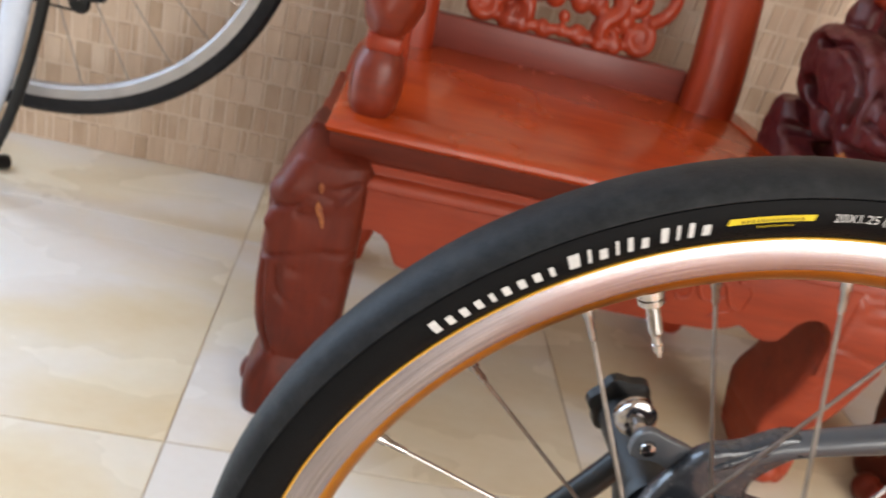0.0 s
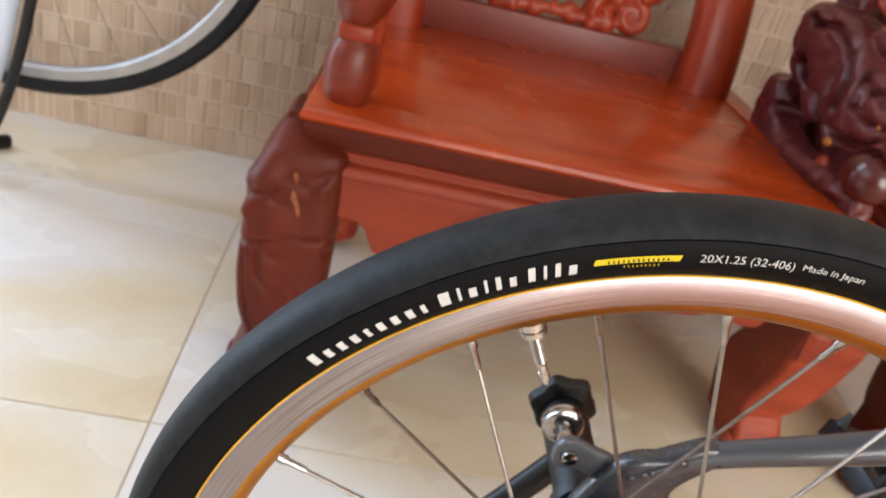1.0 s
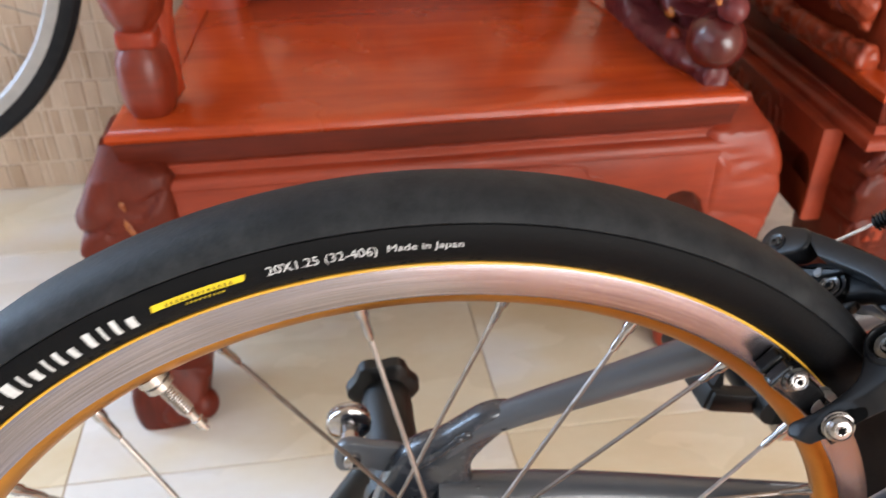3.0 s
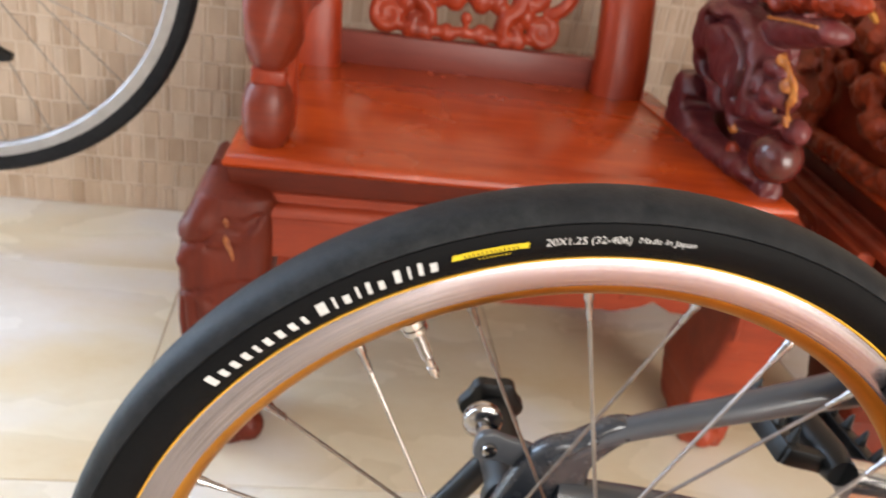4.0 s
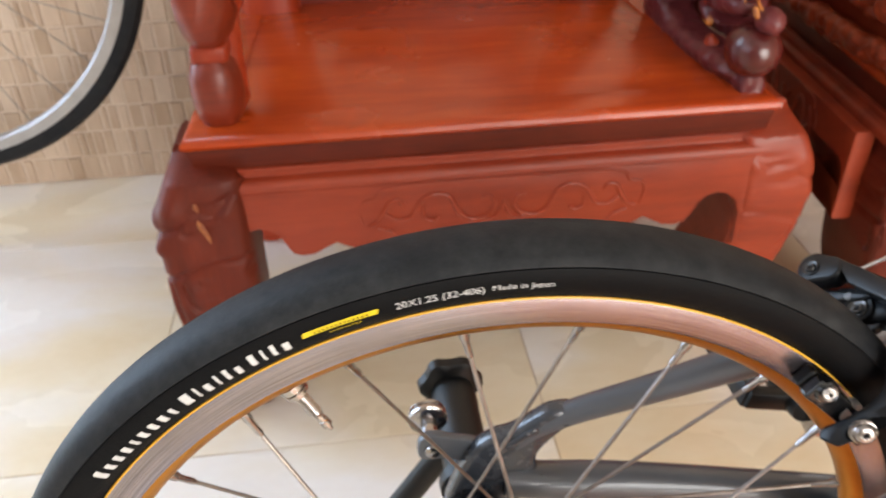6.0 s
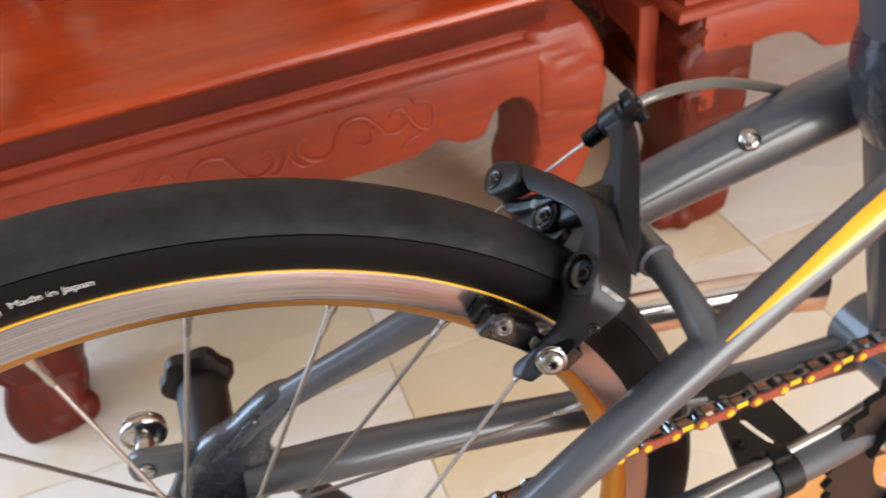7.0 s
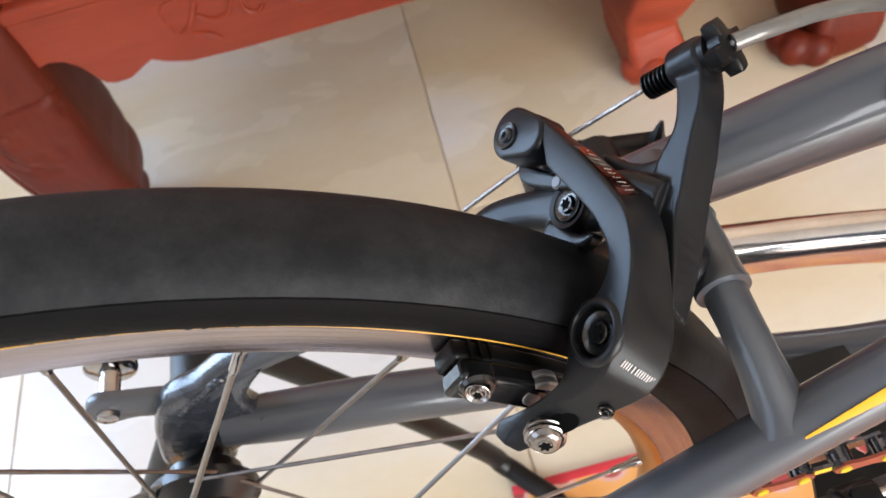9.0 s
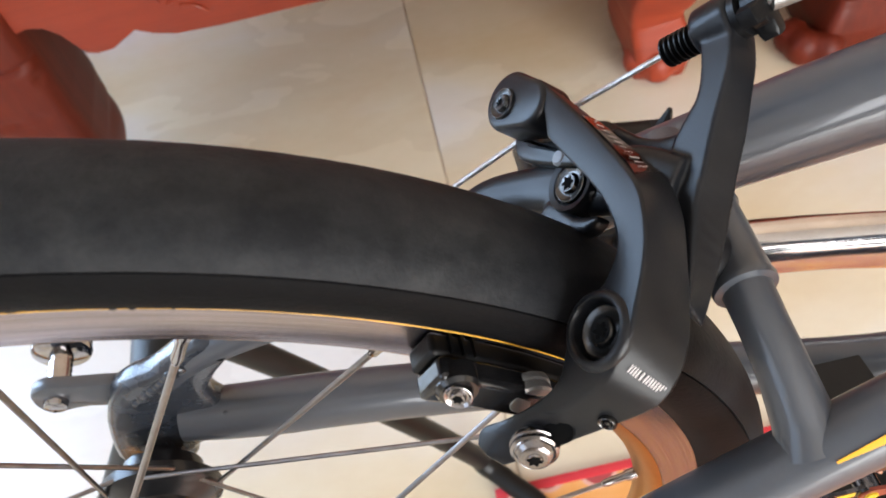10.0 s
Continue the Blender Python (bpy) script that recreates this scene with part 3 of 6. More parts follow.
def carved_chair(at, label, front_l, front_r, back_l, back_r, depth, group, seat_z=0.362):
    """Origin at the front edge's middle on the floor, y to the back."""
    ch = thing("carved_chair", label, "chair", at, group)
    # seat board
    outline = [(front_l, 0.0), (front_r, 0.0), (back_r, depth), (back_l, depth)]
    bm = plate([(front_l + 0.02, 0.02), (front_r - 0.02, 0.02), (back_r - 0.02, depth - 0.01), (back_l + 0.02, depth - 0.01)], lambda a, b, h: (a, b, seat_z - 0.0085 + h), 0.022, 0.003)
    part("seat", bm, WOOD, ch, "glossy red-orange seat board")
    loop = [(back_l, depth, 0), (front_l, 0, 0), (front_r, 0, 0), (back_r, depth, 0)]
    nose = ((-0.045, 0.004), (-0.012, 0.003), (-0.005, 0.0015), (-0.001, -0.003), (0.0, -0.007), (-0.002, -0.0105), (-0.005, -0.0125), (-0.045, -0.0126))
    # the recess under the nose, its shade painted in by WOOD_FRIEZE
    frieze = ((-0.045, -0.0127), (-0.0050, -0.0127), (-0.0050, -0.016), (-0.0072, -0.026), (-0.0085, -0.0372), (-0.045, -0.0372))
    bead = ((-0.045, -0.0373), (-0.0085, -0.0373), (-0.0055, -0.0380), (-0.0045, -0.0395), (-0.0050, -0.0450), (-0.0045, -0.0470), (0.0010, -0.0485), (0.0058, -0.0510), (0.0078, -0.0548), (0.0078, -0.0600), (-0.045, -0.0600))
    for name, sec, wood, words in (("seat_moulding", nose, WOOD, "rounded nose of the seat's edge"), ("frieze", frieze, WOOD_FRIEZE, "plain band under the seat's edge, shade put into its colour"), ("lower_moulding", bead, WOOD_MATT, "thin stepped bead above the apron")):
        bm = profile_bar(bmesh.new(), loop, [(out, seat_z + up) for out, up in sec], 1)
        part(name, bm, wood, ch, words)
    # aprons with a scalloped lower edge
    top, low = seat_z - 0.060, seat_z - 0.148

    def apron(a, b, out, name="apron"):
        a, b = Vector(a), Vector(b)
        length, way = (b - a).length, (b - a).normalized()
        nrm = Vector((way.y, -way.x, 0))
        edge = []
        for f, dz in ((0.0, -0.03), (0.015, -0.03), (0.019, 0.014), (0.030, 0.030), (0.048, 0.039), (0.068, 0.042), (0.088, 0.039), (0.104, 0.030), (0.116, 0.016), (0.124, 0.007), (0.14, 0.003), (0.165, 0.004), (0.190, 0.012), (0.207, 0.017), (0.228, 0.010), (0.26, 0.004), (0.33, 0.002), (0.42, 0.002), (0.5, 0.002),
                      (0.58, 0.002), (0.67, 0.002), (0.74, 0.004), (0.772, 0.010), (0.793, 0.017), (0.810, 0.012), (0.835, 0.004), (0.860, 0.003), (0.878, 0.006), (0.890, 0.016), (0.901, 0.030), (0.917, 0.039), (0.937, 0.042), (0.957, 0.039), (0.974, 0.030), (0.984, 0.014), (0.987, -0.03), (1.0, -0.03)):
            edge.append((f * length, low + dz))
        poly = [(0.0, top), ] + edge + [(length, top)]
        bm = plate(poly[::-1], lambda u, v, h: tuple(a + way * u + nrm * (h + out) + Vector((0, 0, v))), 0.026, 0.004)
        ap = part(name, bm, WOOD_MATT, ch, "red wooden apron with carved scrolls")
        # relief carving: cloud border and running scrolls
        mid, zc = length / 2 + 0.012, (top + low) / 2 + 0.010
        span_u = min(0.80, (length - 0.16) / 0.50)

        def plane(u, v, h):
            return tuple(a + way * u + nrm * (out + 0.0128 + h) + Vector((0, 0, v)))
        for s in (-1, 1):
            for line, fat in (([(-0.195, -0.016), (-0.199, 0.004), (-0.190, 0.014), (-0.176, 0.016), (-0.168, 0.026), (-0.140, 0.030), (-0.08, 0.031), (0.0, 0.031)], 0.0018),
                              ([(-0.188, -0.018), (-0.176, -0.014), (-0.166, -0.002), (-0.158, 0.010), (-0.146, 0.013), (-0.140, 0.006)], 0.0030),
                              ([(-0.163, -0.004), (-0.148, -0.013), (-0.130, -0.010), (-0.118, 0.006), (-0.102, 0.016), (-0.080, 0.014), (-0.070, 0.004), (-0.062, -0.010), (-0.045, -0.019), (-0.024, -0.015), (-0.014, -0.002), (-0.020, 0.009), (-0.030, 0.008)], 0.0032),
                              ([(-0.038, -0.019), (-0.018, -0.021), (-0.006, -0.012), (0.0, 0.002)], 0.0028), ([(-0.112, 0.002), (-0.112, -0.012), (-0.100, -0.017), (-0.092, -0.012)], 0.0026), ([(-0.176, -0.022), (-0.160, -0.026), (-0.150, -0.034)], 0.0026)):
                bm = sweep(bmesh.new(), smooth_path([plane(mid + s * u * span_u, zc + v, 0) for u, v in line], 5), [fat * 0.7, fat, fat, fat * 0.8], [fat * 0.7, fat, fat, fat * 0.8], None, 8)
                part("carving", bm, WOOD_MATT, ap)
        return ap

    apron((front_l + 0.025, 0.008, 0), (front_r - 0.02, 0.008, 0), 0.003)
    for x0, x1 in ((front_l, back_l), (front_r, back_r)):
        if x0 < 0:
            apron((x1 - 0.012, depth - 0.05, 0), (x0 - 0.004, 0.05, 0), 0.004, "side_apron")
        else:
            apron((x0 + 0.004, 0.05, 0), (x1 + 0.012, depth - 0.05, 0), 0.004, "side_apron")
    # legs
    for x, y, sx, sy in ((front_l + 0.014, 0.033, -1, -1), (front_r + 0.004, 0.041, 1, -1), (back_l + 0.03, depth - 0.05, -1, 0.3), (back_r - 0.03, depth - 0.05, 1, 0.3)):
        bm = cabriole(sx, sy, top + 0.002, (0.0018 if sx > 0 else 0.0042) if sy < 0 else 0.0, "" if sy > 0 else "bench" if front_r > 0.5 else "chair" if sx > 0 else "")
        bmesh.ops.translate(bm, verts=bm.verts, vec=(x, y, 0))
        if sy < 0 and sx < 0 and front_r > 0.5:
            for v in bm.verts:
                v.co.x = x + 0.040 + (v.co.x - x) * 1.24
        # front left legs take a darker brown tone than the front right ones
        skin = WOOD_UP if sy > 0 else WOOD_BROWN if sx < 0 else WOOD_MATT
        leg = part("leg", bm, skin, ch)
        if sy < 0 and sx < 0 and front_r < 0.5:
            for line, wide in (([(-0.312, 0.304), (-0.311, 0.299), (-0.310, 0.292)], 0.0030), ([(-0.312, 0.284), (-0.310, 0.276), (-0.305, 0.264), (-0.303, 0.255)], 0.0034)):
                bm = sweep(bmesh.new(), smooth_path([(a, y - 0.0562 - relief(x - a, b, 0.0042), b) for a, b in line], 5), [wide * 0.3, wide, wide * 0.7, wide * 0.3], [0.0006, 0.0009, 0.0009, 0.0006], (0, 1, 0), 10)
                part("gilding", bm, GOLD_FADED, leg, "worn gold paint stroke")
        if sy < 0:
            bm = bmesh.new()
            for dx, dy in ((0.034, -0.030), (0.004, -0.042), (-0.024, -0.036), (0.042, 0.004)) if sx < 0 and front_r < 0.5 else ((0.008, -0.012), (-0.012, -0.022), (-0.026, -0.008), (0.012, 0.006)):
                ball(bm, (x + sx * dx, y + dy, 0.022), 0.022, 2, (0.9, 0.9, 1.0))
            melt(part("foot", bm, skin, leg, "scrolled claw foot"), 0.004, 3)
    return ch


ROW = "carved rosewood seats along the wall"
chair = carved_chair(pose(0.091, 0.518, 0.0), "carved red rosewood armchair with glossy seat, by the wall", -0.320, 0.320, -0.296, 0.296, 0.445, ROW)


def chair_back(ch):
    """Posts, bottom rail and pierced scroll panel, leaning back a little."""
    y0 = 0.425
    for x in (-0.245, 0.222):
        path = smooth_path([(x, y0 - 0.022, 0.350), (x - 0.002, y0 - 0.015, 0.43), (x - 0.006, y0 + 0.012, 0.53), (x - 0.010, y0 + 0.05, 0.66), (x - 0.012, y0 + 0.07, 0.80)], 6)
        bm = sweep(bmesh.new(), path, [0.043, 0.041, 0.040, 0.039, 0.038], [0.030, 0.028, 0.026, 0.024, 0.024], (0, 1, 0), 20, 2.8)
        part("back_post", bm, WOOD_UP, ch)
    part("back_rail", boxed((-0.212, y0 - 0.010, 0.352), (0.186, y0 + 0.016, 0.411), 0.004), WOOD_RAIL, ch, "dark plain bottom rail of the back")

    def plane(u, v, h):
        return (u, y0 + 0.006 + (v - 0.41) * 0.22 - h, v)
    bm = bmesh.new()
    c = -0.022
    for s in (-1, 1):
        scroll_line(bm, (c + s * 0.117, 0.438), 0.025, 1.35, math.pi / 2, -s, 0.0105, plane, 30)
        ball(bm, plane(c + s * 0.117, 0.438, -0.003), 0.024, 3, (1, 0.45, 1))
        sweep(bm, smooth_path([plane(c + s * 0.128, 0.462, 0), plane(c + s * 0.150, 0.478, 0.003), plane(c + s * 0.160, 0.505, 0.003), plane(c + s * 0.145, 0.54, 0), plane(c + s * 0.12, 0.57, 0)], 6), [0.011, 0.014, 0.015, 0.012, 0.01], 0.011, None, 10)
        scroll_line(bm, (c + s * 0.072, 0.432), 0.018, 1.0, math.pi / 2, s, 0.0125, plane, 26)
        scroll_line(bm, (c + s * 0.098, 0.488), 0.024, 1.1, 2.4, -s, 0.013, plane, 26)
        sweep(bm, smooth_path([plane(c + s * 0.055, 0.428, 0), plane(c + s * 0.06, 0.452, 0.004), plane(c + s * 0.08, 0.47, 0.003), plane(c + s * 0.075, 0.50, 0)], 6), [0.015, 0.014, 0.015, 0.013], 0.012, None, 10)
        scroll_line(bm, (c + s * 0.026, 0.424), 0.011, 0.9, 0.4, s, 0.009, plane, 20)
        for du, dv, r in ((0.02, 0.470, 0.017), (0.045, 0.472, 0.016), (0.012, 0.485, 0.020), (0.045, 0.50, 0.020), (0.03, 0.42, 0.010), (0.082, 0.420, 0.014), (0.060, 0.418, 0.012), (0.092, 0.455, 0.014)):
            ball(bm, plane(c + s * du, dv, 0.004), r, 2, (1, 0.6, 1.1))
    sweep(bm, smooth_path([plane(c - 0.10, 0.424, 0), plane(c - 0.05, 0.421, 0), plane(c, 0.424, 0), plane(c + 0.05, 0.421, 0), plane(c + 0.10, 0.424, 0)], 6), 0.0085, 0.0085, None, 10)
    for dv, r in ((0.424, 0.009), (0.445, 0.010), (0.49, 0.02), (0.52, 0.018), (0.55, 0.02)):
        ball(bm, plane(c, dv, 0.004), r, 2, (1, 0.6, 1.1))
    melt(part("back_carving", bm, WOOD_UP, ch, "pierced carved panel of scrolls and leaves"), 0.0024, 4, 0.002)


chair_back(chair)


def arm_left(ch):
    """Front post with a bud-shaped foot, and the carved panel behind it."""
    x, y = -0.279, 0.046
    bm = turned([(0.012, 0.361), (0.020, 0.364), (0.0255, 0.376), (0.0275, 0.394), (0.0268, 0.412), (0.023, 0.426), (0.018, 0.432), (0.0165, 0.437), (0.0165, 0.447), (0.020, 0.452),
                 (0.025, 0.460), (0.029, 0.478), (0.029, 0.505), (0.027, 0.53), (0.028, 0.56), (0.028, 0.60)], (x, y, 0), (0, 0, 1), 40)
    for v in bm.verts:
        k = math.atan2(v.co.y - y, v.co.x - x)
        if v.co.z > 0.449:
            q = 1 + 0.10 * math.sin(3 * k + 55 * v.co.z) + 0.05 * math.sin(7 * k - 90 * v.co.z)
        else:
            q = 1 + 0.025 * math.sin(5 * k)
        v.co.x, v.co.y = x + (v.co.x - x) * q, y + (v.co.y - y) * q
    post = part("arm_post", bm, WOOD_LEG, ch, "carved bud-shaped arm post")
    part("post_collar", boxed((x - 0.0185, y - 0.0185, 0.431), (x + 0.0185, y + 0.0185, 0.449), 0.005, 3), WOOD_UP, post, "square red collar of the post")
    bm = bmesh.new()
    rng = random.Random(4)
    for k in range(30):
        u = rng.random()
        ball(bm, (x + 0.02 * u + rng.uniform(-0.010, 0.010), 0.05 + 0.34 * u, rng.uniform(0.45, 0.60)), rng.uniform(0.016, 0.03), 2, (0.7, 1.2, 1.0))
    sweep(bm, smooth_path([(x + 0.012, y + 0.03, 0.372), (x + 0.012, 0.07, 0.40), (x + 0.01, 0.12, 0.46), (x + 0.02, 0.24, 0.48), (x + 0.03, 0.40, 0.46)], 6), 0.018, 0.018, None, 8)
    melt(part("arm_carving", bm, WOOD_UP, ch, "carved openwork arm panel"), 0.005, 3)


# the beast's hollows: (y, z, half length, half height, turn, depth) and its chisel grooves: (width, depth, line)
HOLLOWS = ((0.226, 0.463, 0.019, 0.012, 0.3, 0.060), (0.158, 0.4235, 0.030, 0.016, 0.75, 0.060), (0.248, 0.405, 0.008, 0.008, 0.0, 0.034), (0.074, 0.426, 0.030, 0.007, 0.1, 0.060), (0.230, 0.5235, 0.011, 0.006, 0.0, 0.030), (0.292, 0.447, 0.016, 0.006, 0.4, 0.040))
GROOVES = ((0.0045, 0.012, [(0.216, 0.524), (0.180, 0.530), (0.150, 0.520), (0.122, 0.504)]), (0.0040, 0.010, [(0.262, 0.440), (0.240, 0.425), (0.215, 0.395), (0.180, 0.390)]), (0.0045, 0.012, [(0.126, 0.510), (0.112, 0.488), (0.118, 0.452)]),
           (0.0030, 0.008, [(0.066, 0.490), (0.044, 0.494), (0.030, 0.486)]), (0.0030, 0.008, [(0.084, 0.466), (0.060, 0.464), (0.036, 0.462)]))


def carve(ob, x, hollows, grooves):
    """Cut hollows and chisel lines into the outer side of a fused carving."""
    me = bpy.data.meshes.new_from_object(ob.evaluated_get(bpy.context.evaluated_depsgraph_get()))
    ob.modifiers.clear()
    for v in me.vertices:
        y, z = v.co.y, v.co.z
        if v.co.x > x + 0.022:
            continue
        cut = 0.0
        for cy, cz, ry, rz, turn, deep in hollows:
            a = (y - cy) * math.cos(turn) + (z - cz) * math.sin(turn)
            b = (z - cz) * math.cos(turn) - (y - cy) * math.sin(turn)
            cut = max(cut, deep / (1 + ((a / ry) ** 2 + (b / rz) ** 2) ** 4))
        for wide, deep, line in grooves:
            cut = max(cut, deep * math.exp(-(near_line(y, z, line) / wide) ** 2))
        v.co.x = min(v.co.x + cut, max(v.co.x, x + 0.046))
    me.shade_smooth()
    ob.data = me


def arm_dragon(ch):
    """Dark carved beast: head, snout, neck and a ball at the front, hollows between them, gilded spine."""
    x = 0.292
    bm = bmesh.new()
    slabs = (([(0.288, 0.498), (0.284, 0.456), (0.264, 0.441), (0.236, 0.440), (0.205, 0.452), (0.205, 0.500)], 0.003, 0.046), ([(0.282, 0.520), (0.258, 0.543), (0.205, 0.548), (0.150, 0.540), (0.112, 0.522), (0.095, 0.490), (0.115, 0.452), (0.160, 0.443), (0.200, 0.455), (0.226, 0.472), (0.252, 0.466), (0.276, 0.484)], -0.004, 0.056),
             ([(0.160, 0.470), (0.095, 0.495), (0.066, 0.470), (0.072, 0.428), (0.105, 0.414), (0.142, 0.408), (0.166, 0.425)], -0.002, 0.050), ([(0.248, 0.446), (0.192, 0.455), (0.166, 0.428), (0.204, 0.410), (0.228, 0.424)], 0.006, 0.040),
             ([(0.308, 0.432), (0.276, 0.441), (0.252, 0.420), (0.240, 0.394), (0.205, 0.382), (0.120, 0.386), (0.050, 0.392), (0.050, 0.368), (0.200, 0.352), (0.296, 0.347), (0.314, 0.385)], -0.002, 0.050),
             ([(0.140, 0.545), (0.060, 0.562), (0.012, 0.566), (0.006, 0.548), (0.050, 0.536), (0.110, 0.520)], 0.006, 0.044))
    for outline, dx, thick in slabs:
        absorb(bm, plate(smooth_outline(outline, 3), lambda a, b, h: (x + dx + h, a, b), thick, 0.014, 3))
    for (dx, y, z), r, q in (((-0.014, 0.205, 0.505), 0.034, (0.7, 1.3, 0.9)), ((0.004, 0.235, 0.560), 0.018, (1.0, 1.3, 1.6)), ((-0.014, 0.046, 0.478), 0.021, (1.0, 1.3, 0.9)), ((-0.012, 0.068, 0.502), 0.015, (1.0, 1.4, 0.8)), ((-0.012, 0.060, 0.452), 0.017, (1.0, 1.3, 0.8)), ((-0.004, 0.006, 0.450), 0.014, (1.0, 1.3, 0.9)),
                             ((-0.012, 0.285, 0.412), 0.019, (0.9, 1.2, 1.3)), ((-0.014, 0.118, 0.480), 0.020, (0.8, 1.2, 1.6))):
        ball(bm, (x + dx, y, z), r, 3, q)
    core = plate([(0.14, 0.366), (0.345, 0.352), (0.35, 0.39), (0.31, 0.43), (0.33, 0.47), (0.31, 0.515), (0.28, 0.555), (0.27, 0.60), (0.17, 0.60), (0.15, 0.545), (0.16, 0.52), (0.16, 0.47), (0.14, 0.43)], lambda a, b, h: (x + 0.054 + h, a, b), 0.018, 0.0)
    absorb(bm, core)
    for path, fat in (([(x, 0.33, 0.356), (x, 0.24, 0.364), (x, 0.13, 0.364), (x, 0.02, 0.372)], 0.016), ([(x - 0.024, 0.272, 0.525), (x - 0.032, 0.225, 0.532), (x - 0.028, 0.165, 0.516)], 0.006), ([(x - 0.024, 0.150, 0.500), (x - 0.030, 0.140, 0.460), (x - 0.024, 0.146, 0.420)], 0.006),
                      ([(x - 0.024, 0.100, 0.500), (x - 0.030, 0.092, 0.465), (x - 0.022, 0.088, 0.425)], 0.005)):
        sweep(bm, smooth_path(path, 6), [fat * 0.8, fat, fat * 0.9], [fat * 0.8, fat, fat * 0.9], None, 10)
    beast = melt(part("dragon_arm", bm, WOOD_DARK, ch, "dark plum carved beast with a ball at its front"), 0.0022, 4, 0.0045, 0.001)
    carve(beast, x, HOLLOWS, GROOVES)
    bm = bmesh.new()
    ball(bm, (x - 0.006, 0.026, 0.412), 0.0295, 4, (1.0, 1.1, 1.0))
    part("carved_ball", bm, WOOD_BALL, ch, "glossy dark red wooden ball")
    # lighter carved top of the arm
    bm = bmesh.new()
    for y, z, r in ((0.150, 0.566, 0.016), (0.095, 0.576, 0.018), (0.045, 0.582, 0.016), (0.060, 0.600, 0.018), (0.120, 0.604, 0.020), (0.190, 0.590, 0.018), (0.000, 0.590, 0.016)):
        ball(bm, (x + 0.006, y, z), r, 3, (1.0, 1.6, 0.8))
    sweep(bm, smooth_path([(x + 0.01, 0.33, 0.60), (x + 0.01, 0.2, 0.604), (x + 0.01, 0.02, 0.60)], 6), 0.014, 0.016, None, 10)
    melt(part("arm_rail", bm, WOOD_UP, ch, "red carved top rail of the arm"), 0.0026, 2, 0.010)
    # gilded spine and border
    bm = sweep(bmesh.new(), smooth_path([(x - 0.016, 0.060, 0.520), (x - 0.022, 0.040, 0.514), (x - 0.022, 0.020, 0.503), (x - 0.018, 0.012, 0.488), (x - 0.018, 0.016, 0.472), (x - 0.012, 0.010, 0.458)], 6), [0.002, 0.006, 0.005, 0.008, 0.005, 0.003], [0.002, 0.003, 0.003, 0.004, 0.003, 0.002], (1, 0, 0), 10)
    for y, z, r in ((0.050, 0.516, 0.006), (0.024, 0.494, 0.008), (0.030, 0.466, 0.005), (0.000, 0.462, 0.006)):
        ball(bm, (x - 0.024, y, z), r, 2, (0.5, 1.4, 0.8), Matrix.Rotation(0.6, 3, "X"))
    melt(part("gilded_spine", bm, GOLD_WORN, ch, "orange gilded curl along the neck"), 0.0012, 2, 0.006)
    bm = sweep(bmesh.new(), smooth_path([(x - 0.016, 0.118, 0.549), (x - 0.018, 0.06, 0.556), (x - 0.016, 0.014, 0.560)], 6), 0.0016, 0.0016, None, 8)
    part("gilded_border", bm, GOLD_WORN, ch, "thin gilded line")
    bm = bmesh.new()
    ball(bm, (x - 0.012, 0.112, 0.386), 0.012, 2, (0.6, 1.1, 1.1))
    part("stud", bm, WOOD_UP, ch, "small orange carved stud")
    bm = bmesh.new()
    ball(bm, (x - 0.022, 0.108, 0.417), 0.008, 2, (0.5, 1.3, 0.8))
    part("gilded_leaf", bm, GOLD_WORN, ch, "orange gilded leaf tip")


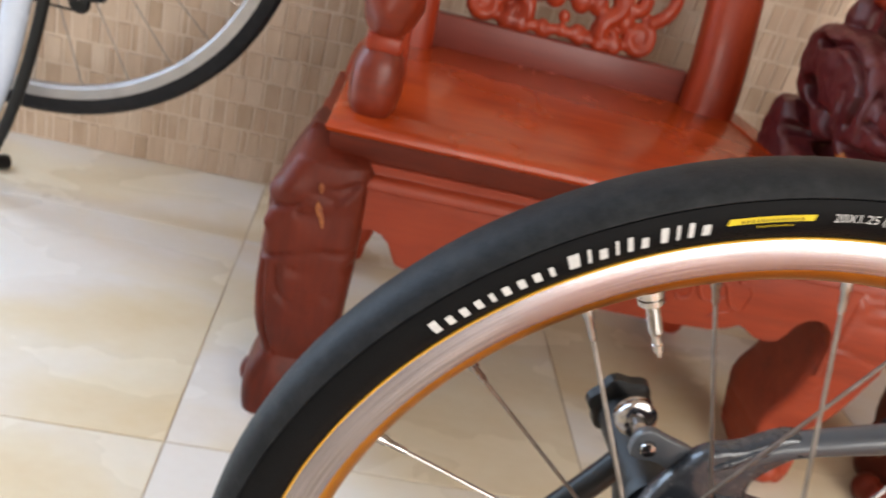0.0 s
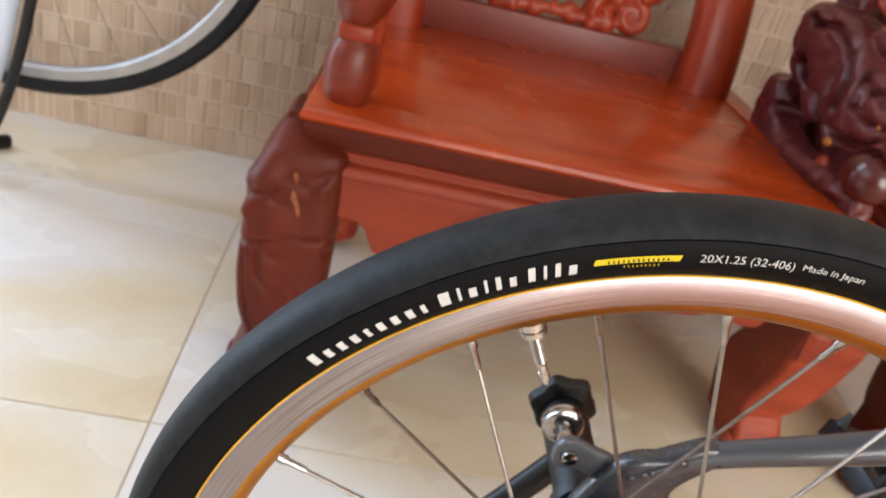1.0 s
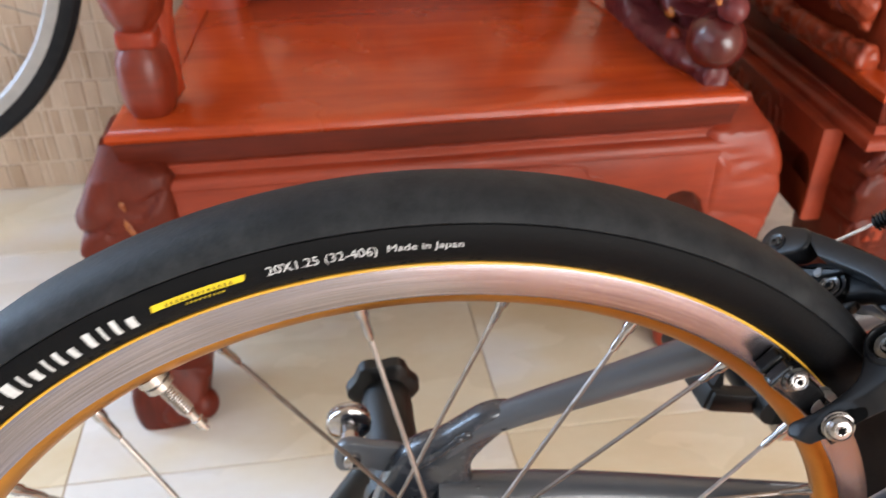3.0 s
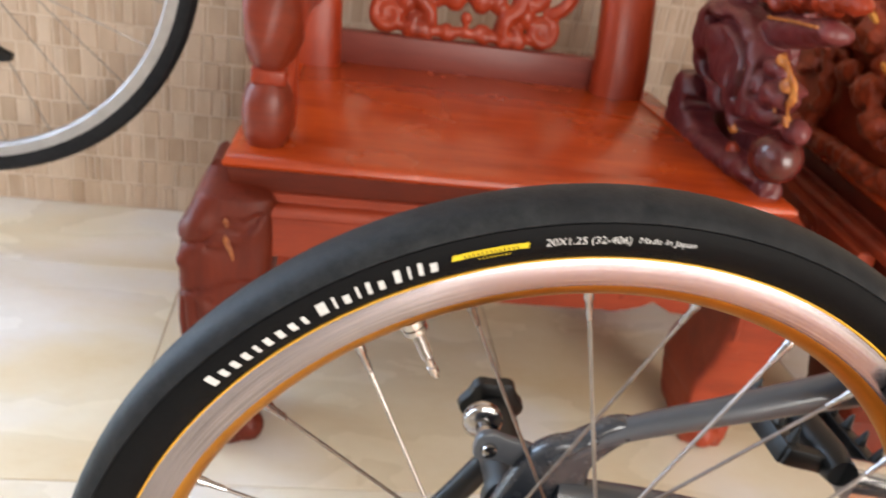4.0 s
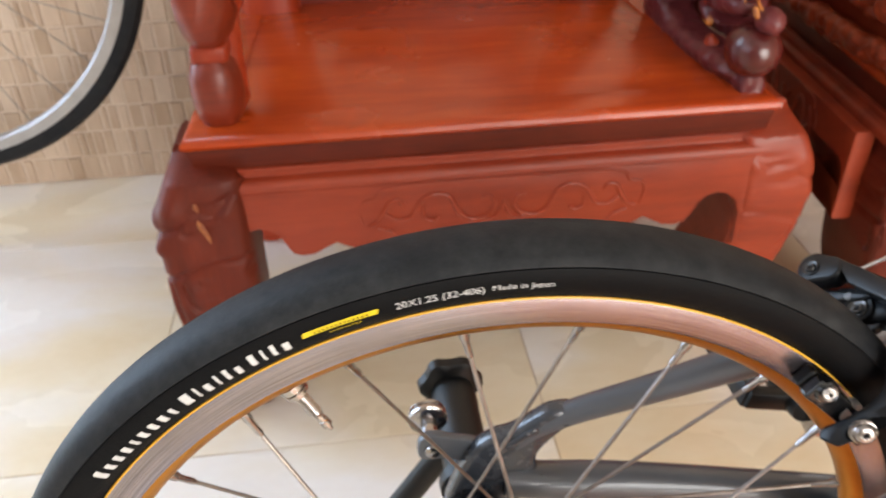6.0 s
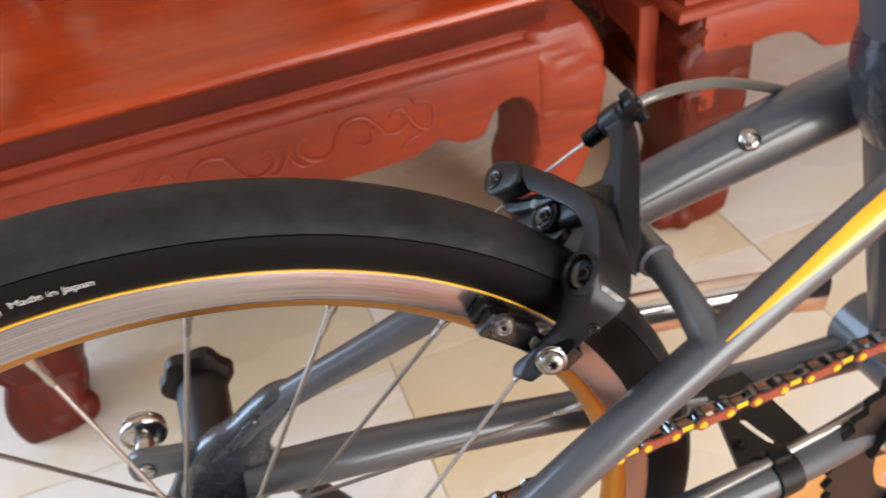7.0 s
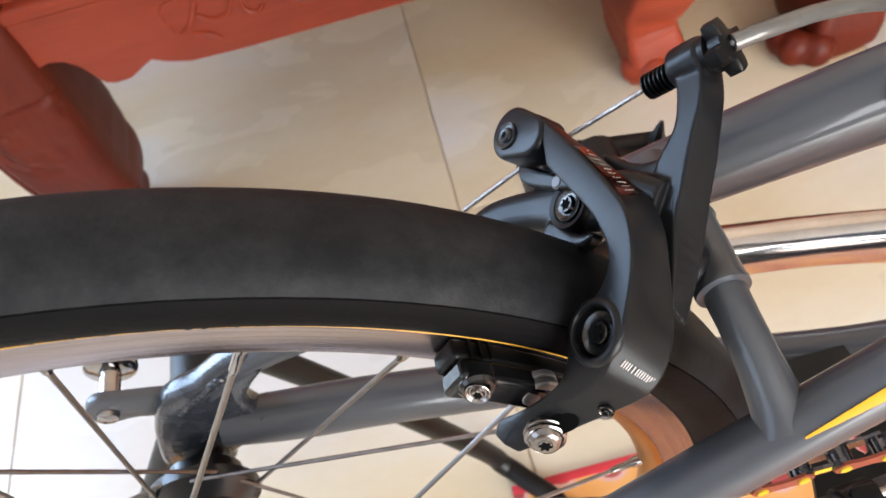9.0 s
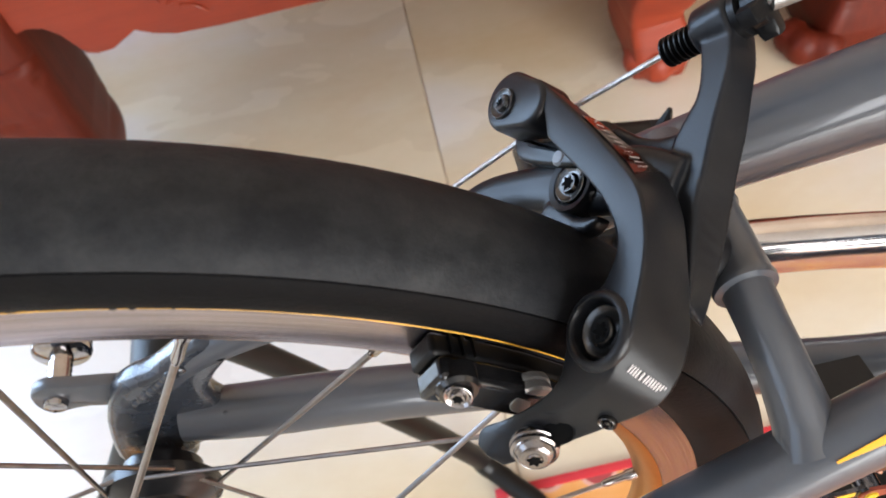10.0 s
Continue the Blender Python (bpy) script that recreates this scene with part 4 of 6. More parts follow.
def bench_arm(be):
    """Carved openwork arm over the bench's end: a back board with leaves, cloud scrolls and hollows on it."""
    rng = random.Random(23)
    x = -0.684
    bm = plate([(0.05, 0.362), (0.46, 0.362), (0.46, 0.66), (0.30, 0.66), (0.12, 0.60), (0.06, 0.52)], lambda a, b, h: (x + 0.024 + h, a, b), 0.016, 0.003)
    part("arm_board", bm, WOOD_CARVED, be, "dark red board behind the carving")
    bm = bmesh.new()
    for y, z, r in ((0.226, 0.531, 0.026), (0.249, 0.478, 0.020), (0.196, 0.467, 0.024), (0.162, 0.434, 0.022), (0.275, 0.520, 0.016), (0.190, 0.505, 0.014), (0.130, 0.480, 0.020), (0.150, 0.530, 0.022), (0.100, 0.430, 0.022), (0.235, 0.560, 0.018), (0.30, 0.56, 0.024), (0.28, 0.60, 0.022), (0.20, 0.585, 0.020), (0.36, 0.52, 0.02), (0.38, 0.58, 0.024)):
        ball(bm, (x, y, z), r, 3, (0.8, 1.25, 0.95))
    for k in range(34):
        y, z = rng.uniform(0.08, 0.42), rng.uniform(0.40, 0.62)
        if 0.22 < y < 0.31 and z < 0.47 or z > 0.5 + y * 0.4:
            continue
        ball(bm, (x + 0.004, y, z), rng.uniform(0.007, 0.012), 2, (0.8, 2.2, 0.7), Matrix.Rotation(rng.uniform(0, 3.1), 3, "X"))
    sweep(bm, smooth_path([(x, 0.06, 0.377), (x, 0.25, 0.375), (x, 0.45, 0.377)], 5), 0.016, 0.014, None, 10)
    sweep(bm, smooth_path([(x, 0.30, 0.39), (x, 0.285, 0.44), (x, 0.31, 0.50), (x, 0.29, 0.55)], 5), 0.012, 0.012, None, 10)
    melt(part("carving", bm, WOOD_CARVED, be, "red-brown carved leaves and scrolls"), 0.0026, 2, 0.012)
    for y, z in ((0.262, 0.556), (0.215, 0.556), (0.155, 0.505)):
        bm = bmesh.new()
        ball(bm, (x - 0.020, y, z), 0.008, 2, (0.5, 1.8, 0.6), Matrix.Rotation(0.4, 3, "X"))
        part("gilding", bm, GOLD_PAINT, be, "gilded leaf tip")


arm_left(chair)
arm_dragon(chair)
bench = carved_chair(pose(1.247, 0.492, 0.0), "long carved rosewood bench beside the red armchair", -0.70, 0.70, -0.66, 0.66, 0.5, ROW)
bench_arm(bench)


# ---- the grey bicycle ----
bike = thing("bicycle", "slate grey folding bicycle with yellow decals on a stand", "bicycle", pose(0, 0, 0.1, -0.74))
AXLE = Vector((0, 0, 0.235))


def ring(profile, seg=160):
    """Revolve (radius, side) pairs about the axle (y)."""
    return turned([(r, h) for r, h in profile], (0, 0, 0), (0, 1, 0), seg, True)


def on_wheel(r, deg, side):
    a = radians(deg)
    return Vector((r * math.cos(a), side, r * math.sin(a)))


wheel = part("rear_wheel", ring([(0.2070, -0.0080), (0.1985, -0.0088), (0.1955, -0.0086), (0.1915, -0.0062), (0.1890, -0.0030), (0.1882, 0.0), (0.1890, 0.0030), (0.1915, 0.0062), (0.1955, 0.0086), (0.1985, 0.0088), (0.2070, 0.0080)]),
             GOLD_RIM, bike, "rim with a gold anodised inner face")
wheel.location = AXLE
for s in (-1, 1):
    part("brake_track", ring([(0.2085, s * 0.0088), (0.2090, s * 0.0094), (0.2075, s * 0.0098), (0.1972, s * 0.0098), (0.1962, s * 0.0094), (0.1962, s * 0.0084), (0.2075, s * 0.0082)]), TRACK, wheel, "brushed silver brake track")
# the tyre's amber edge shows above the rim; the near strip stops short, one end tapered
bm = bmesh.new()
sweep(bm, [on_wheel(0.2091, 38 + 308 * k / 180, -0.0101) for k in range(181)], [0.0001, 0.0004] + [0.00055] * 40, [0.0001, 0.0004] + [0.00075] * 40, (0, 1, 0), 8)
part("bead_strip", bm, BEAD, wheel, "thin amber line along the tyre's edge")
part("bead_strip", ring([(0.2086, 0.0094), (0.2088, 0.0105), (0.2092, 0.0109), (0.2096, 0.0108), (0.2098, 0.0100), (0.2092, 0.0088)]), BEAD, wheel, "thin amber line along the tyre's edge")

# half of the tyre's section: (radius, side)
SECTION = [(0.2090, 0.0092), (0.2112, 0.0118), (0.2145, 0.0145), (0.2180, 0.0159), (0.2215, 0.0163), (0.2245, 0.0160), (0.2260, 0.0155), (0.2263, 0.0150)]
CROWN = [(0.2264, 0.0149), (0.2268, 0.0152), (0.2292, 0.0136), (0.2312, 0.0112), (0.2328, 0.0080), (0.2337, 0.0042), (0.2340, 0.0)]


def side_at(r):
    for (a, b), (c, d) in zip(SECTION, SECTION[1:]):
        if a <= r <= c:
            return b + (d - b) * (r - a) / (c - a)
    return SECTION[-1][1]


side_loop = [(r, -h) for r, h in SECTION] + [(r, h) for r, h in SECTION[::-1]]
part("tyre", ring(side_loop), SIDEWALL, wheel, "smooth black tyre sidewall")
tread = [(r, -h - 0.0003) for r, h in CROWN[:-1]] + [CROWN[-1]] + [(r, h + 0.0003) for r, h in CROWN[-2::-1]] + [(0.2250, 0.0125), (0.2290, 0.0), (0.2250, -0.0125)]
part("tread", ring(tread), TREAD, wheel, "slick tread with pale dust")
# ragged rubber flash along the bead
bm = bmesh.new()
rng = random.Random(8)
for k in range(26):
    deg = rng.uniform(62, 118)
    r = 0.2118 + rng.uniform(0, 0.0012)
    p = on_wheel(r, deg, -side_at(r) - 0.0001)
    ball(bm, p, rng.uniform(0.0003, 0.0007), 1, (1.6, 0.6, 0.8))
tagged(part("rubber_nib", bm, SIDEWALL, wheel, "ragged rubber flash at the bead"), kind="stuff")


def letters(body):
    """The mesh of one line of the built-in font, one unit high."""
    cu = bpy.data.curves.new("writing", "FONT")
    cu.body, cu.size, cu.resolution_u = body, 1.0, 3
    tmp = bpy.data.objects.new("writing", cu)
    me = bpy.data.meshes.new_from_object(tmp)
    vs, fs = [v.co.copy() for v in me.vertices], [tuple(p.vertices) for p in me.polygons]
    bpy.data.objects.remove(tmp)
    bpy.data.curves.remove(cu)
    bpy.data.meshes.remove(me)
    return vs, fs


def bend_on_tyre(vs, fs, deg_from, deg_to, r_base, height, slant=0.0, lo=None, hi=None):
    """Lay flat (x, y) shapes along the near sidewall, read clockwise."""
    if lo is None:
        lo, hi = min(v.x for v in vs), max(v.x for v in vs)
    bm = bmesh.new()
    made = []
    for v in vs:
        r = r_base + v.y * height
        f = (v.x + slant * v.y - lo) / (hi - lo)
        made.append(bm.verts.new(on_wheel(r, deg_from + (deg_to - deg_from) * f, -side_at(r) - (0.0006 if height < 0.002 else 0.00035))))
    for f in fs:
        bm.faces.new([made[i] for i in f])
    return bm


def bars(widths, gap, tall):
    """Plain upright bars standing in for a brand's mark, each with its width and height."""
    out, x = [], 0.0
    widths, gap = [0.74 * w for w in widths], gap + 0.26 * sum(widths) / len(widths)
    total = sum(widths) + gap * (len(widths) - 1)
    for w, h in zip(widths, tall):
        vs, fs = [], []

        def quad(x0, x1, y0, y1):
            n, m = len(vs), 3
            for i in range(m + 1):
                q = y0 + (y1 - y0) * i / m
                vs.extend((Vector((x0, q, 0)), Vector((x1, q, 0))))
            for i in range(m):
                fs.append((n + 2 * i, n + 2 * i + 1, n + 2 * i + 3, n + 2 * i + 2))
        quad(x, x + w, 0.0, h)
        out.append((vs, fs, 0.0, total))
        x += w + gap
    return out


def print_bars(name, shapes, a, b, r, h, mat, label, slant=0.0):
    for vs, fs, lo, hi in shapes:
        part(name, bend_on_tyre(vs, fs, a, b, r, h, slant, lo, hi), mat, wheel, label, False)


def print_on(name, shape, a, b, r, h, mat, label, slant=0.0):
    return part(name, bend_on_tyre(*shape, a, b, r, h, slant), mat, wheel, label, False)


print_bars("maker_mark", bars([0.50, 0.44, 0.44, 0.44, 0.30, 0.44, 0.44, 0.44, 0.30], 0.26, [1, 0.74, 0.74, 0.74, 0.74, 0.74, 0.74, 0.74, 0.74]), 138.9, 126.3, 0.2153, 0.0058, WHITE_PRINT, "plain white bar")
print_bars("model_mark", bars([0.62, 0.18, 0.44, 0.18, 0.30, 0.38], 0.26, [1, 1, 0.74, 1, 1, 0.74]), 125.0, 117.7, 0.2155, 0.0060, WHITE_PRINT, "plain white bar", 0.08)
print_bars("model_mark", bars([0.40, 0.18, 0.30, 0.44], 0.26, [1, 1, 1, 0.74]), 116.6, 112.2, 0.2159, 0.0060, WHITE_PRINT, "plain white bar", 0.08)


def strip(n=14):
    """A slim flash with slanted ends."""
    vs = [Vector((x / n * 8 + (0.25 if up else 0.0), 1.0 if up else 0.0, 0)) for x in range(n + 1) for up in (0, 1)]
    return vs, [(2 * i, 2 * i + 2, 2 * i + 3, 2 * i + 1) for i in range(n)]


print_on("protection_flash", strip(), 110.7, 102.8, 0.2186, 0.0024, YELLOW_PRINT, "yellow flash with dark bars")
dark = [(vs, fs, lo, hi) for vs, fs, lo, hi in bars([0.2] * 13, 0.2, [0.8] * 13)]
print_bars("flash_bar", dark, 109.4, 104.0, 0.2190, 0.0014, BLACK, "small dark bar")
print_bars("flash_bar", bars([0.2] * 9, 0.25, [0.8] * 9), 108.0, 104.8, 0.2168, 0.0011, YELLOW_PRINT, "small yellow bar")
print_on("size_writing", letters("20X1.25 (32-406)"), 101.2, 92.6, 0.2182, 0.0046, WHITE_PRINT, "white tyre size writing")
print_on("origin_writing", letters("Made in Japan"), 91.8, 85.8, 0.2188, 0.0036, WHITE_PRINT, "white writing on the tyre")

# hub, spokes, nipples, valve
bm = turned([(0.008, -0.062), (0.008, -0.05), (0.012, -0.048), (0.012, -0.030), (0.0300, -0.0265), (0.0300, -0.0225), (0.017, -0.020), (0.0150, 0.0), (0.0150, 0.034), (0.0245, 0.040), (0.0245, 0.0445), (0.018, 0.046), (0.0165, 0.053), (0.009, 0.055), (0.007, 0.066)], (0, 0, 0), (0, 1, 0), 32)
part("hub", bm, BLACK_GLOSS, wheel, "black hub with two flanges")
bm = bmesh.new()
for k in range(9):
    lathe(bm, [(0.020 + 0.003 * k, -0.034 - 0.0032 * k), (0.020 + 0.003 * k, -0.0355 - 0.0032 * k)], (0, 0, 0), (0, 1, 0), 36)
part("cassette", bm, STEEL, wheel, "stack of steel sprockets")
for i in range(24):
    deg = 109.7 + 15 * i
    near = i % 2 == 1
    lead = -1 if i % 4 in (0, 3) else 1
    flange = on_wheel(0.026, deg + lead * 85, -0.024) if near else on_wheel(0.0205, deg + lead * 82, 0.042)
    flange.y += -0.0015 if lead > 0 else 0.0015
    nip = on_wheel(0.1862, deg, -0.0012 if near else 0.0012)
    part("spoke", tube([flange, nip], 0.00095, 8, 1, False), SPOKE, wheel)
    way = (flange - nip).normalized()
    bm = turned([(0.0022, -0.004), (0.0022, 0.001), (0.0016, 0.002), (0.0015, 0.0090), (0.0010, 0.0108)], nip, way, 10)
    part("nipple", bm, CHROME, wheel)
base = on_wheel(0.1905, 117.3, 0)
bm = turned([(0.0058, 0.0), (0.0058, 0.0030), (0.0043, 0.0036), (0.0043, 0.0042), (0.0053, 0.0043), (0.0053, 0.0066), (0.0031, 0.0071)] + [(0.0025 + 0.0003 * (k % 2), 0.0076 + 0.0006 * k) for k in range(22)] +
            [(0.0022, 0.0212), (0.0022, 0.0222), (0.0018, 0.0226), (0.0018, 0.0256), (0.0023, 0.0260), (0.0023, 0.0292), (0.0010, 0.0297), (0.0010, 0.0322)], base, -base, 20)
part("valve", bm, STEEL, wheel, "threaded steel valve with a knurled ring")

# frame
frame_far = [(0.010, 0.0655, 0.268), (0.032, 0.0645, 0.2920), (0.055, 0.0625, 0.3045), (0.10, 0.0560, 0.3238), (0.15, 0.0502, 0.3440), (0.2, 0.0449, 0.3625), (0.25, 0.0408, 0.3775), (0.30, 0.0366, 0.3905), (0.345, 0.033, 0.401)]
stay = part("seat_stay", sweep(bmesh.new(), smooth_path(frame_far, 8), [0.0070, 0.0070, 0.0072, 0.0082, 0.0102, 0.0126, 0.0146, 0.0160, 0.0168], [0.0065, 0.0065, 0.0070, 0.0080, 0.0096, 0.0116, 0.0132, 0.0145, 0.0150], (0, 1, 0), 28), FRAME_PAINT, bike, "glossy grey stay beyond the wheel")
frame_near = [(0.020, -0.064, 0.262), (0.06, -0.060, 0.283), (0.10, -0.0556, 0.3028), (0.15, -0.0512, 0.3323), (0.2, -0.0467, 0.3605), (0.25, -0.0423, 0.3873), (0.30, -0.0378, 0.4128), (0.345, -0.034, 0.4345)]
NEAR_R = 0.0085
stay_near = part("seat_stay", sweep(bmesh.new(), smooth_path(frame_near, 8), NEAR_R, NEAR_R, None, 28), FRAME_PAINT, bike, "glossy grey stay with a yellow flash")
cs_far = [(0.018, 0.0625, 0.256), (0.045, 0.060, 0.253), (0.10, 0.057, 0.246), (0.2, 0.050, 0.229), (0.26, 0.040, 0.2225), (0.305, 0.033, 0.220), (0.345, 0.027, 0.224), (0.372, 0.018, 0.233)]
part("chain_stay", sweep(bmesh.new(), smooth_path(cs_far, 8), [0.0105, 0.0118, 0.0110, 0.0115, 0.0115, 0.012], [0.0105, 0.0118, 0.0110, 0.0115, 0.0115, 0.012], None, 24), FRAME_PAINT, bike)
cs_near = [(0.030, -0.064, 0.250), (0.10, -0.058, 0.254), (0.2, -0.047, 0.257), (0.25, -0.044, 0.256), (0.30, -0.038, 0.253), (0.36, -0.025, 0.246)]
part("chain_stay", sweep(bmesh.new(), smooth_path(cs_near, 8), [0.0095, 0.0095, 0.0095, 0.0095, 0.0105], [0.0095, 0.0095, 0.0095, 0.0095, 0.0105], None, 24), FRAME_PAINT, bike)
BB = Vector((0.374, 0, 0.237))
part("bottom_bracket", turned([(0.014, -0.036), (0.0215, -0.035), (0.0215, 0.035), (0.014, 0.036)], BB, (0, 1, 0), 28), FRAME_PAINT, bike)
part("seat_tube", sweep(bmesh.new(), [Vector((0.374, 0, 0.240)), Vector((0.344, 0, 0.35)), Vector((0.312, 0, 0.47)), Vector((0.288, 0, 0.56))], 0.018, 0.018, None, 28), FRAME_PAINT, bike, "grey seat tube")
part("tube_sleeve", sweep(bmesh.new(), smooth_path([(0.3306, 0, 0.400), (0.3239, 0, 0.4255), (0.3171, 0, 0.4510)], 5), [0.0185, 0.0222, 0.0225, 0.0222, 0.0185], [0.0185, 0.0222, 0.0225, 0.0222, 0.0185], None, 28), WELD, bike, "welded sleeve on the seat tube")
for s in (-1, 1):
    # dropout plate with a web that runs up into the stay
    drop = smooth_outline([(-0.018, 0.232), (-0.014, 0.252), (-0.006, 0.270), (0.006, 0.283), (0.018, 0.291), (0.030, 0.289), (0.036, 0.281), (0.030, 0.2725), (0.029, 0.267), (0.036, 0.262), (0.040, 0.251), (0.030, 0.244), (0.016, 0.240), (0.012, 0.226), (0.0, 0.218)], 4)
    if s > 0:
        # the far plate reaches further up, in one casting with the stay's end
        drop = smooth_outline([(-0.018, 0.232), (-0.0116, 0.2617), (-0.0004, 0.2842), (0.0101, 0.2928), (0.0211, 0.2960), (0.0322, 0.3030), (0.0406, 0.3080), (0.0484, 0.3096), (0.0560, 0.3080), (0.0590, 0.3020), (0.0500, 0.2939), (0.0412, 0.2847), (0.0360, 0.2767), (0.0355, 0.2695), (0.0380, 0.2600), (0.0400, 0.251), (0.030, 0.240), (0.016, 0.234), (0.012, 0.226), (0.0, 0.218)], 4)
    do = part("dropout", plate(drop, lambda a, b, h: (a, s * 0.0645 + h, b), 0.012, 0.0035, 3), WELD, bike, "welded grey dropout plate")
    rng = random.Random(3 + s)
    for p0, p1, n, thick in (((0.010, 0.281), (0.032, 0.297), 9, 0.0062), ((0.036, 0.245), (0.038, 0.262), 7, 0.0090)):
        bm = bmesh.new()
        for k in range(n):
            f = k / (n - 1)
            ball(bm, (p0[0] + (p1[0] - p0[0]) * f + rng.uniform(-0.0006, 0.0006), s * 0.0645 - thick, p0[1] + (p1[1] - p0[1]) * f), rng.uniform(0.0020, 0.0026), 2, (1.3, 0.7, 1.1))
        melt(part("weld_bead", bm, WELD, do, "rippled weld bead"), 0.0006, 1)
bm = bmesh.new()
lathe(bm, [(0.0026, -0.0004), (0.0026, 0.0003), (0.0017, 0.0004)], (0.0500, 0.0578, 0.3020), (-0.16, -0.65, 0.74), 16)
part("stay_eyelet", bm, BLACK, stay, "small dark hole in the stay")
# rack tab with its chrome bolt and wheel-shaped nut
bm = plate(smooth_outline([(-0.030, 0.274), (-0.031, 0.287), (-0.024, 0.292), (-0.014, 0.289), (0.008, 0.280), (0.008, 0.262), (-0.014, 0.272)], 4), lambda a, b, h: (a, 0.070 + h, b), 0.006, 0.0015)
tab = part("bracket_tab", bm, FRAME_PAINT, bike, "grey bracket with a bolt")
bm = turned([(0.0018, -0.0045), (0.0042, -0.004), (0.0048, -0.0015), (0.0048, 0.001), (0.0034, 0.0015)] + [(0.0044 + 0.0004 * (k % 2), 0.004 + 0.0012 * k) for k in range(12)] +
            [(0.0046, 0.019), (0.0098, 0.0196), (0.0114, 0.0206), (0.0118, 0.0222), (0.0114, 0.0238), (0.0106, 0.0246), (0.0114, 0.0254), (0.0114, 0.0268), (0.0090, 0.0280), (0.0040, 0.0284)], (-0.0235, 0.0685, 0.2815), (0, 1, 0.02), 26)
part("bracket_bolt", bm, CHROME, tab, "chrome bolt with a round knurled nut")
# bridge between the stays and the brake's mount
bridge = sweep(bmesh.new(), smooth_path([(0.2092, -0.0440, 0.3668), (0.2084, -0.0395, 0.3705), (0.2068, -0.0300, 0.3772), (0.2056, -0.0200, 0.3815), (0.2052, -0.012, 0.3830), (0.2050, 0.0, 0.3838), (0.2050, 0.012, 0.3836), (0.2045, 0.030, 0.378), (0.2050, 0.042, 0.372)], 6), [0.0098, 0.0074, 0.0061, 0.0058, 0.0060, 0.0066, 0.0066, 0.0066, 0.009], [0.0080, 0.0070, 0.0061, 0.0058, 0.0060, 0.0066, 0.0066, 0.0066, 0.009], None, 22)
bridge_ob = part("bridge", bridge, FRAME_PAINT, bike, "grey tube bridging the stays")
bm = turned([(0.0060, -0.0130), (0.0076, -0.0126), (0.0078, -0.0112), (0.0074, -0.0100), (0.0072, 0.0100), (0.0078, 0.0112), (0.0076, 0.0126), (0.0060, 0.0130)], (0.2050, 0.001, 0.3834), (0, 1, 0), 30)
part("mount_sleeve", bm, FRAME_PAINT, bridge_ob, "stepped sleeve of the brake mount on the bridge")
bm = turned([(0.0048, 0.0), (0.0053, 0.001), (0.0051, 0.0024), (0.0040, 0.0040), (0.0022, 0.0046), (0.0016, 0.0034)], (0.274, 0.0290, 0.3945), (-0.2, -0.70, 0.68), 22)
boss = part("boss_bolt", bm, CHROME, stay, "chrome boss bolt on the stay")


def stay_patch(name, path, r, t0, t1, a0, a1, mat, label, parent, taper=True):
    """A decal on a stay's skin between two lengths t and two angles, pointed at its start."""
    pts = smooth_path(path, 20)
    n = len(pts)
    bm = bmesh.new()
    rows = []
    for i in range(int(t0 * n), int(t1 * n)):
        p, way = pts[i], (pts[min(i + 1, n - 1)] - pts[i - 1]).normalized()
        up = (Vector((0, -0.55, 0.83)) - way * way.dot(Vector((0, -0.55, 0.83)))).normalized()
        sd = way.cross(up)
        f = (i - t0 * n) / max(1, (t1 - t0) * n)
        mid, half = (a0 + a1) / 2, (a1 - a0) / 2 * (min(1, f * 2.2 + 0.08) if taper else 1)
        rows.append([bm.verts.new(p + (up * math.cos(radians(mid + half * q)) + sd * math.sin(radians(mid + half * q))) * (r + 0.0003)) for q in (-1, -0.5, 0, 0.5, 1)])
    for u, v in zip(rows, rows[1:]):
        for k in range(4):
            bm.faces.new((u[k], u[k + 1], v[k + 1], v[k]))
    return part(name, bm, mat, parent, label)


stay_patch("yellow_flash", frame_near, NEAR_R, 0.603, 0.995, -22, 28, YELLOW, "pointed yellow flash", stay_near)

# brake: placed by side, distance from the axle and height along the tyre
ER, ET = Vector((math.cos(radians(44.5)), 0, math.sin(radians(44.5)))), Vector((-math.sin(radians(44.5)), 0, math.cos(radians(44.5))))


def cal(side, rad, t):
    return AXLE + ER * rad + ET * t + Vector((0, side, 0))


def cal_plate(pts, t, thick, bevel, n=4):
    return plate(smooth_outline(pts, n), lambda a, b, h: tuple(cal(a, b, t + h)), thick, bevel, 3)


def join(*bms):
    out = bmesh.new()
    for b in bms:
        me = bpy.data.meshes.new("join")
        b.to_mesh(me)
        b.free()
        out.from_mesh(me)
        bpy.data.meshes.remove(me)
    return out


PIVOT = (-0.0237, 0.2360)


def loft(lines, n=4, closed=True):
    """Skin between smooth lines that run side by side."""
    bm = bmesh.new()
    fine = [smooth_path(line, n) for line in lines]
    rows = [[bm.verts.new(p) for p in ring] for ring in zip(*fine)]
    m = len(lines)
    for u, v in zip(rows, rows[1:]):
        for k in range(m if closed else m - 1):
            bm.faces.new((u[k], u[(k + 1) % m], v[(k + 1) % m], v[k]))
    if closed:
        bm.faces.new(rows[0][::-1])
        bm.faces.new(rows[-1])
    bmesh.ops.recalc_face_normals(bm, faces=bm.faces)
    return bm


def soften(ob, width, seg=3, angle=28):
    """Round the edges of a part."""
    m = ob.modifiers.new("round", "BEVEL")
    m.width, m.segments, m.limit_method, m.angle_limit, m.harden_normals = width, seg, "ANGLE", radians(angle), False
    return ob


